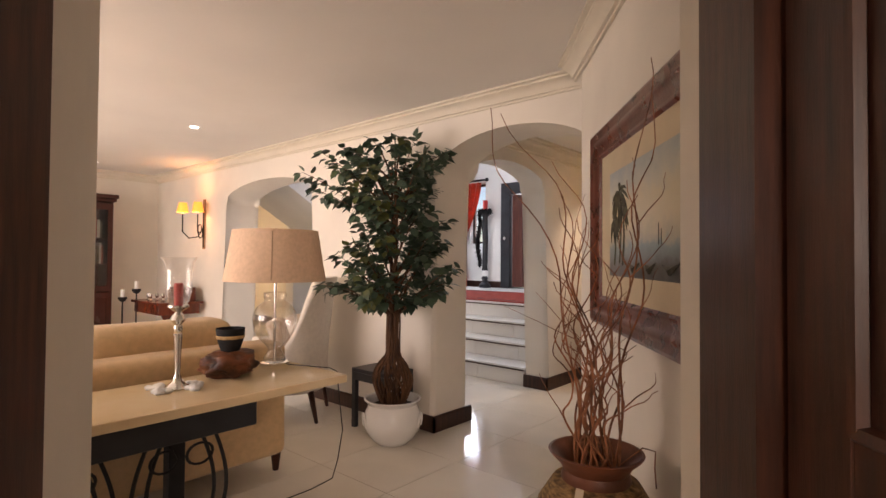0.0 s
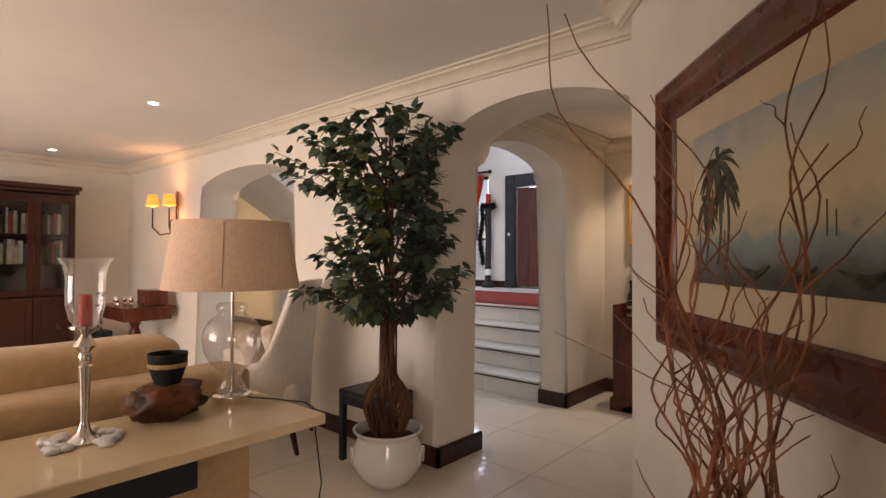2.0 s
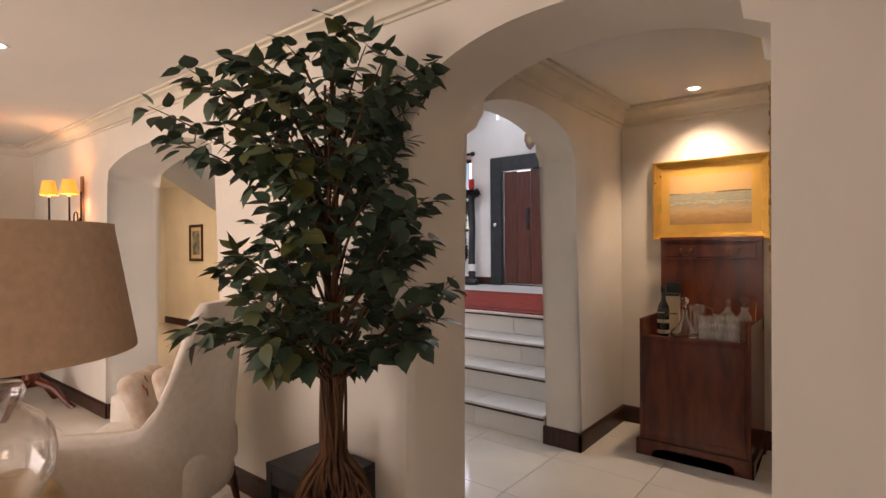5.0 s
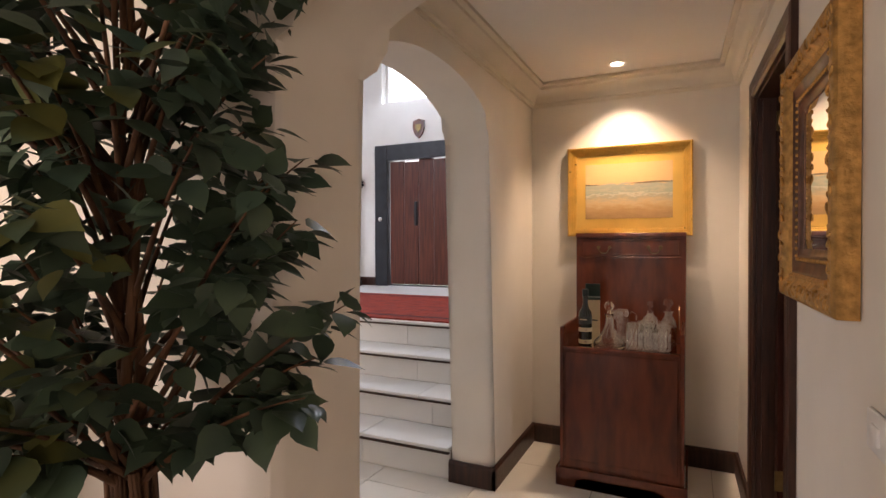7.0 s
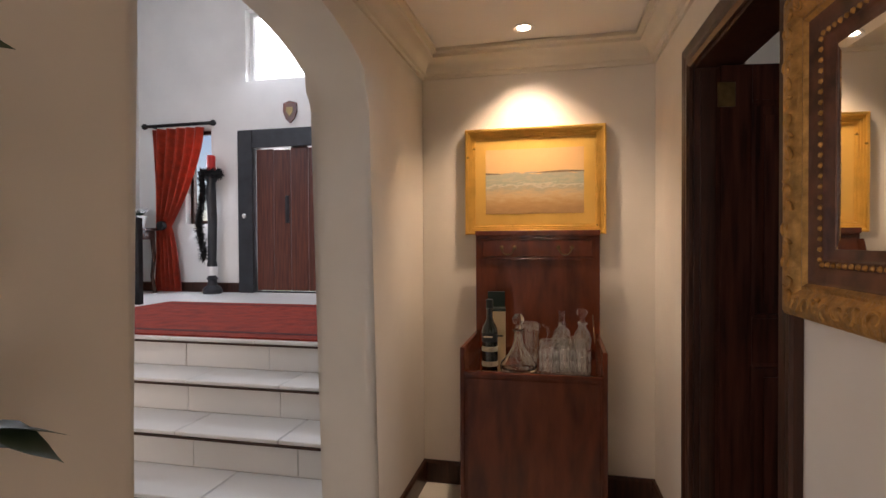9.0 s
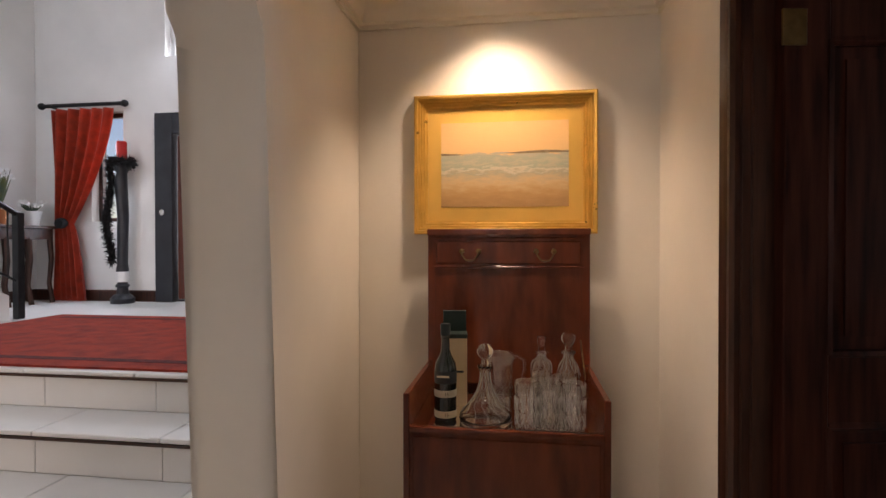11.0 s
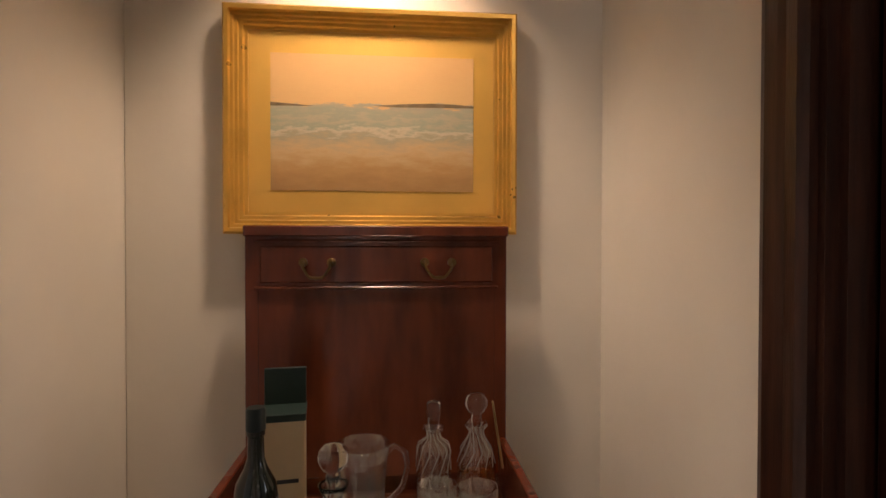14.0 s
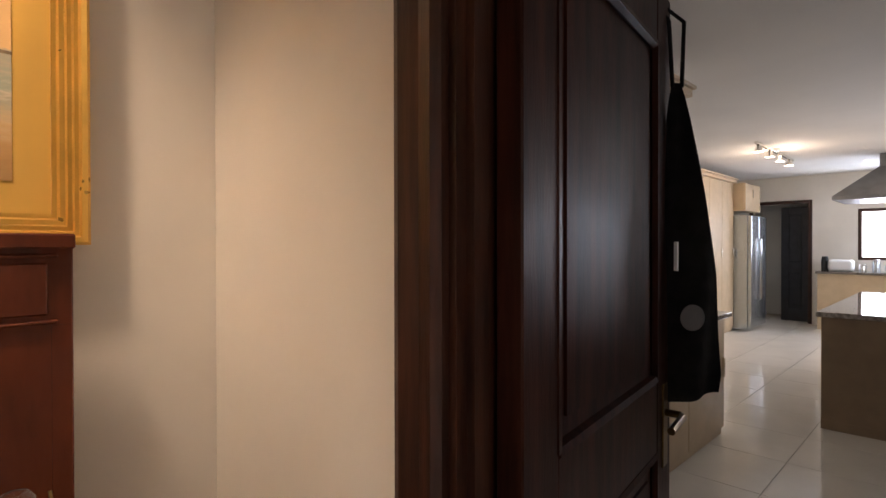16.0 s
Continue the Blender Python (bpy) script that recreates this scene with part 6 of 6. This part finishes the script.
# corridor end seen through the far arch
setting(finish("wall_corridor_end", boxes((-12.2, 4.57, 0, -12.1, 5.86, 2.9), (-12.2, 6.62, 0, -12.1, 6.9, 2.9), (-12.2, 5.86, 2.05, -12.1, 6.62, 2.9)), PLASTER))
architrave("trim_corridor_door", 5.87, 6.61, 2.04, 0.09, lambda u, z, d: (-12.099 + d, u, z))
setting(finish("wall_far_room", boxes((-13.2, 5.6, 0, -13.1, 6.88, 2.4)), material("tan room beyond", (0.30, 0.20, 0.13), 0.8, var=0.2, scale=3)))
setting(finish("ceiling_corridor", boxes((-13.3, 4.57, 2.46, -8.3, 6.9, 2.56)), CEILING))
skirting("baseboard_corridor", [((-12.1, 6.9), (-8.3, 6.9), (0, -1)), ((HALLW, 9.5), (-6.68, 9.5), (0, -1))])
skirt = skirting("baseboard_landing", [((HALLW, 9.5), (-6.67, 9.5), (0, -1)), ((HALLW, 8.1), (HALLW, 9.5), (1, 0))])
skirt.location.z = LAND
framed("corridor_print", "small dark framed print on the corridor wall", "picture", 0.44, 0.62, 0.05, 0.03, Matrix.Translation((-10.9, 6.898, 1.45)), DARKWOOD, CREAMMAT, material("grey print paper", (0.25, 0.25, 0.24), 0.5, var=0.5, scale=9), (0.05, 0.06))
# Warm fill added below the corridor ceiling; it has no fitting.
area_light("corridor_fill_light", (-10.5, 5.2, 2.40), (-10.5, 5.6, 0), 0.5, 0.5, 22, (1, 0.75, 0.44))

# ---- kitchen ----
KC = 2.62
setting(finish("wall_kitchen", boxes((-2.158, 7.2, 0, 0.0, 9.4, KC), (0.0, 9.2, 0, 8.5, 9.4, KC), (8.3, 8.28, 0, 8.5, 9.2, KC), (8.3, 7.40, 2.14, 8.5, 8.28, KC), (8.3, 6.72, 0, 8.5, 7.40, KC), (8.3, 4.5, 0, 8.5, 6.72, 1.14), (8.3, 4.5, 2.0, 8.5, 6.72, KC), (8.3, 3.1, 0, 8.5, 4.5, KC),
                                     (1.3, 3.1, 0, 3.1, 3.3, KC), (5.9, 3.1, 0, 8.3, 3.3, KC), (3.1, 3.1, 0, 5.9, 3.3, 1.0), (3.1, 3.1, 2.4, 5.9, 3.3, KC), (-1.0, 3.1, 0, 1.3, 3.2, KC)), PLASTER))
setting(finish("ceiling_kitchen", boxes((-2.158, 3.2, KC, 8.5, 9.4, KC + 0.1)), CEILING))
setting(finish("wall_scullery", boxes((9.4, 6.9, 0, 9.5, 8.8, KC), (8.5, 8.4, 0, 9.4, 8.5, KC), (8.5, 7.1, 0, 9.4, 7.2, KC), (8.5, 7.1, KC, 9.5, 8.5, KC + 0.1)), PLASTER_WHITE))
architrave("trim_scullery_door", 7.41, 8.27, 2.13, 0.06, lambda u, z, d: (8.299 - d, u, z))
window_unit_k = setting(new("window_kitchen"))
finish("window_frame", boxes((8.34, 4.5, 1.14, 8.40, 4.55, 2.0), (8.34, 6.67, 1.14, 8.40, 6.72, 2.0), (8.34, 4.55, 1.14, 8.40, 6.67, 1.19), (8.34, 4.55, 1.95, 8.40, 6.67, 2.0), (8.34, 5.6, 1.19, 8.40, 5.65, 1.95)), DARKWOOD, window_unit_k)
g = finish("window_pane", boxes((8.365, 4.54, 1.18, 8.37, 6.68, 1.96)), GLASS, window_unit_k)
g.visible_shadow = False
setting(finish("backdrop_kitchen", boxes((10.6, 3.5, 0.2, 10.65, 8.0, 3.4)), DAYGLOW))
panel_door("scullery_door", "dark painted inner door standing ajar beyond the kitchen", 0.44, 2.08, pose(8.56, 7.43, 0.004, 0, 0, 90), BLACKPAINT)


def unit(name, label, x0, y0, z0, x1, y1, z1, mat, cornice=False, doors=2, face="y"):
    root = thing(name, label, "cabinet", Matrix.Translation((x0, y0, z0)))
    w, d, h = x1 - x0, y1 - y0, z1 - z0
    finish("body", boxes((0, 0.02, 0, w, d, h), bevel=0.003, seg=1), mat, root)
    for i in range(doors):
        a, b = w * i / doors + 0.004, w * (i + 1) / doors - 0.004
        door = finish("door", boxes((a, 0, 0.06 if z0 == 0 else 0.004, b, 0.019, h - 0.004), bevel=0.003, seg=1), mat, root)
        tagged(finish("handle", boxes((b - 0.05, -0.02, h * 0.5, b - 0.038, 0.0, h * 0.5 + 0.14), bevel=0.002, seg=1), CHROME, door), "chrome bar handle")
    if cornice:
        finish("cornice", boxes((-0.03, -0.04, h, w + 0.04, d, h + 0.05), (-0.05, -0.06, h + 0.05, w + 0.06, d, h + 0.075), bevel=0.008), mat, root)
    return root


unit("tall_larder", "cream tall kitchen larder with a moulded cornice", 4.9, 8.12, 0, 6.58, 9.19, 2.4, KCABINET, True, 3)
unit("wall_cupboard", "cream kitchen wall cupboard with a moulded cornice", 0.003, 6.74, 1.5, 0.72, 7.2, 2.36, KCABINET, True, 1)
unit("base_cupboard", "cream kitchen base cupboard under a dark worktop", 0.003, 6.70, 0, 1.4, 7.2, 0.87, KCABINET, False, 2)
tagged(finish("worktop", boxes((0.003, 6.66, 0.872, 1.44, 7.2, 0.905), bevel=0.004), GRANITE), "dark polished granite worktop", "worktop")
unit("bridge_cupboard", "cream cupboard above the refrigerator", 6.6, 7.95, 1.95, 7.45, 9.19, 2.4, KCABINET, False, 2)
root = thing("refrigerator", "tall brushed steel double door refrigerator", "refrigerator", Matrix.Translation((6.6, 7.86, 0)))
finish("body", boxes((0, 0.06, 0.03, 0.85, 1.30, 1.88), bevel=0.008), STEEL, root)
for a, b in ((0.004, 0.42), (0.428, 0.846)):
    d = finish("door", boxes((a, 0, 0.06, b, 0.058, 1.87), bevel=0.01), STEEL, root)
    finish("handle", boxes((0.39 if a < 0.1 else 0.44, -0.04, 0.5, 0.41 if a < 0.1 else 0.46, -0.02, 1.5), bevel=0.006), CHROME, d)
root = thing("kitchen_island", "taupe panelled kitchen island with a polished stone top", "kitchen island", Matrix.Translation((2.06, 3.66, 0)))
finish("carcass", boxes((0, 0, 0, 2.3, 2.56, 0.85), bevel=0.004, seg=1), ISLAND, root)
tagged(finish("stone_top", boxes((-0.03, -0.03, 0.852, 2.35, 2.59, 0.89), bevel=0.006), material("pale polished stone", (0.42, 0.38, 0.33), 0.06, var=0.3, scale=40), root), "polished pale stone top")
finish("plinth", boxes((-0.004, 0.0, 0.0, 0.0, 2.56, 0.07)), ISLAND, root)
unit("sink_unit", "cream kitchen base units under the window", 7.72, 3.6, 0, 8.29, 7.18, 0.92, KCABINET, False, 1)
tagged(finish("worktop", boxes((7.66, 3.6, 0.922, 8.295, 7.20, 0.96), bevel=0.004), GRANITE), "dark stone worktop under the window", "worktop")
root = thing("bread_bin", "white rounded toaster on the kitchen worktop", "toaster", Matrix.Translation((8.0, 6.9, 0.961)))
finish("body", boxes((-0.12, -0.17, 0.0, 0.12, 0.17, 0.19), bevel=0.05, seg=4), WHITEPAINT, root, smooth=True)
for y, h, c in ((7.12, 0.24, IRON), (6.62, 0.12, CHROME), (6.45, 0.2, STEEL), (6.3, 0.12, WHITEPAINT)):
    tagged(finish("kitchen_jar", lathe([(0, 0), (0.05, 0), (0.055, h * 0.7), (0.04, h), (0, h)], 16), c, smooth=True, m=Matrix.Translation((8.0, y, 0.961))), "small storage jar on the kitchen worktop", "jar", "jars on the worktop")
root = thing("cooker_hood", "grey pyramid cooker hood hanging from the kitchen ceiling", "cooker hood", Matrix.Translation((6.45, 6.10, 0)))
bm = bmesh.new()
lo = [bm.verts.new((sx * 0.55, sy * 0.62, 2.05)) for sx, sy in ((-1, -1), (1, -1), (1, 1), (-1, 1))]
li = [bm.verts.new((sx * 0.55, sy * 0.62, 2.0)) for sx, sy in ((-1, -1), (1, -1), (1, 1), (-1, 1))]
hi = [bm.verts.new((sx * 0.16, sy * 0.16, 2.45)) for sx, sy in ((-1, -1), (1, -1), (1, 1), (-1, 1))]
tp = [bm.verts.new((sx * 0.16, sy * 0.16, KC - 0.001)) for sx, sy in ((-1, -1), (1, -1), (1, 1), (-1, 1))]
bm.faces.new(li)
for i in range(4):
    j = (i + 1) % 4
    bm.faces.new((li[i], li[j], lo[j], lo[i])), bm.faces.new((lo[i], lo[j], hi[j], hi[i])), bm.faces.new((hi[i], hi[j], tp[j], tp[i]))
finish("canopy", bm, HOODGREY, root)
root = thing("spot_bar", "ceiling spotlight bar with four lit lamps", "ceiling lamp", Matrix.Translation((4.9, 7.15, KC)))
bm = boxes((-0.9, -0.015, -0.06, 0.9, 0.015, -0.03), (-0.05, -0.05, -0.031, 0.05, 0.05, 0.0))
finish("bar", bm, CHROME, root)
for k in range(4):
    x = -0.8 + 0.5 * k
    finish("head", lathe([(0.02, -0.06), (0.05, -0.14), (0.046, -0.14), (0.0, -0.07)], 14, (x, 0)), CHROME, root, smooth=True)
    finish("lamp_glass", lathe([(0, -0.145), (0.045, -0.143), (0.044, -0.13), (0, -0.13)], 14, (x, 0)), LAMPGLOW, root)
bulb("spot_bar_light", (4.9, 7.15, KC - 0.3), 12, (1, 0.85, 0.65), 0.1)
downlight(6.9, 6.45, KC - 0.001)


def apron():
    w0 = leaf_m @ Vector((0.765, -0.048, 0))
    root = thing("apron", "black kitchen apron with a grey roundel hanging over the open door", "apron", Matrix.Translation((w0.x - 0.012, w0.y + 0.006, 0)))
    bm = bmesh.new()
    n, m = 12, 18
    ax = Vector((0.80, -0.60, 0)).normalized()
    grid = []
    for j in range(m + 1):
        s = j / m
        z = 1.80 - s * 0.78
        half = 0.012 + 0.075 * min(1, s * 1.6) ** 0.8 if s < 0.98 else 0.075
        row = []
        for i in range(n + 1):
            u = -1 + 2 * i / n
            p = ax * (half * u + 0.045 * s) + Vector((-ax.y, ax.x, 0)) * (0.016 * math.sin(u * 4 + s * 5) * s)
            row.append(bm.verts.new((p.x, p.y, z + 0.012 * u * s)))
        grid.append(row)
    for j in range(m):
        for i in range(n):
            bm.faces.new((grid[j][i], grid[j][i + 1], grid[j + 1][i + 1], grid[j + 1][i]))
    bmesh.ops.solidify(bm, geom=bm.faces[:], thickness=0.006)
    finish("cloth", bm, APRON, root, smooth="all")
    bm = bmesh.new()
    sweep(bm, [ax * -0.01 + Vector((0, 0, 1.79)), ax * -0.02 + Vector((0, 0, 1.95)), Vector((-0.02, 0.05, 2.018)), ax * 0.02 + Vector((0, 0, 1.95)), ax * 0.014 + Vector((0, 0, 1.79))], 0.005, 6)
    finish("neck_strap", bm, APRON, root)
    side = Vector((-ax.y, ax.x, 0))
    bm = lathe([(0, 0), (0.032, 0), (0.032, 0.002), (0, 0.002)], 28)
    c = ax * 0.03 - side * 0.020
    bm.transform(Matrix.Translation((c.x, c.y, 1.225)) @ Matrix((ax, Vector((0, 0, 1)), -side)).transposed().to_4x4())
    tagged(finish("roundel", bm, GREYPRINT, root), "faded grey round print")
    bm = boxes((-0.004, -0.004, 0, 0.004, 0.004, 0.07))
    c2 = -side * 0.024 - ax * 0.015
    bm.transform(Matrix.Translation((c2.x, c2.y, 1.34)))
    tagged(finish("white_tab", bm, WHITEPAINT, root), "white cloth tab")


apron()
# ---- floor tiles ----
SIZE, GAP = 0.6, 0.004
tile_bm = boxes((-SIZE / 2 + GAP / 2, -SIZE / 2 + GAP / 2, -0.006, SIZE / 2 - GAP / 2, SIZE / 2 - GAP / 2, 0.0))
tile_me = bpy.data.meshes.new("floor_tile")
tile_bm.to_mesh(tile_me)
tile_bm.free()
tile_me.materials.append(TILE)
floor_ob = bpy.data.objects["floor"]
spots = []
for i in range(-18, 20):
    for j in range(-12, 8):
        x, y = -3.07 + 0.3 + i * SIZE, 5.05 + 0.3 + j * SIZE
        if -13.4 < x < 9.2 and -1.9 < y < 9.4:
            spots.append((x, y))
spots.sort(key=lambda p: max(abs(p[0] + 3.6), abs(p[1] - 3.6)))
rest = bmesh.new()
for k, (x, y) in enumerate(spots):
    if k < 290:
        ob = new("floor_tile", tile_me)
        ob.parent, ob.matrix_basis = floor_ob, Matrix.Translation((x, y, 0))
    else:
        n0 = len(rest.verts)
        rest.from_mesh(tile_me)
        rest.verts.ensure_lookup_table()
        for v in rest.verts[n0:]:
            v.co += Vector((x, y, 0))
tagged(finish("floor_tiles_far", rest, TILE, floor_ob), kind="stuff")
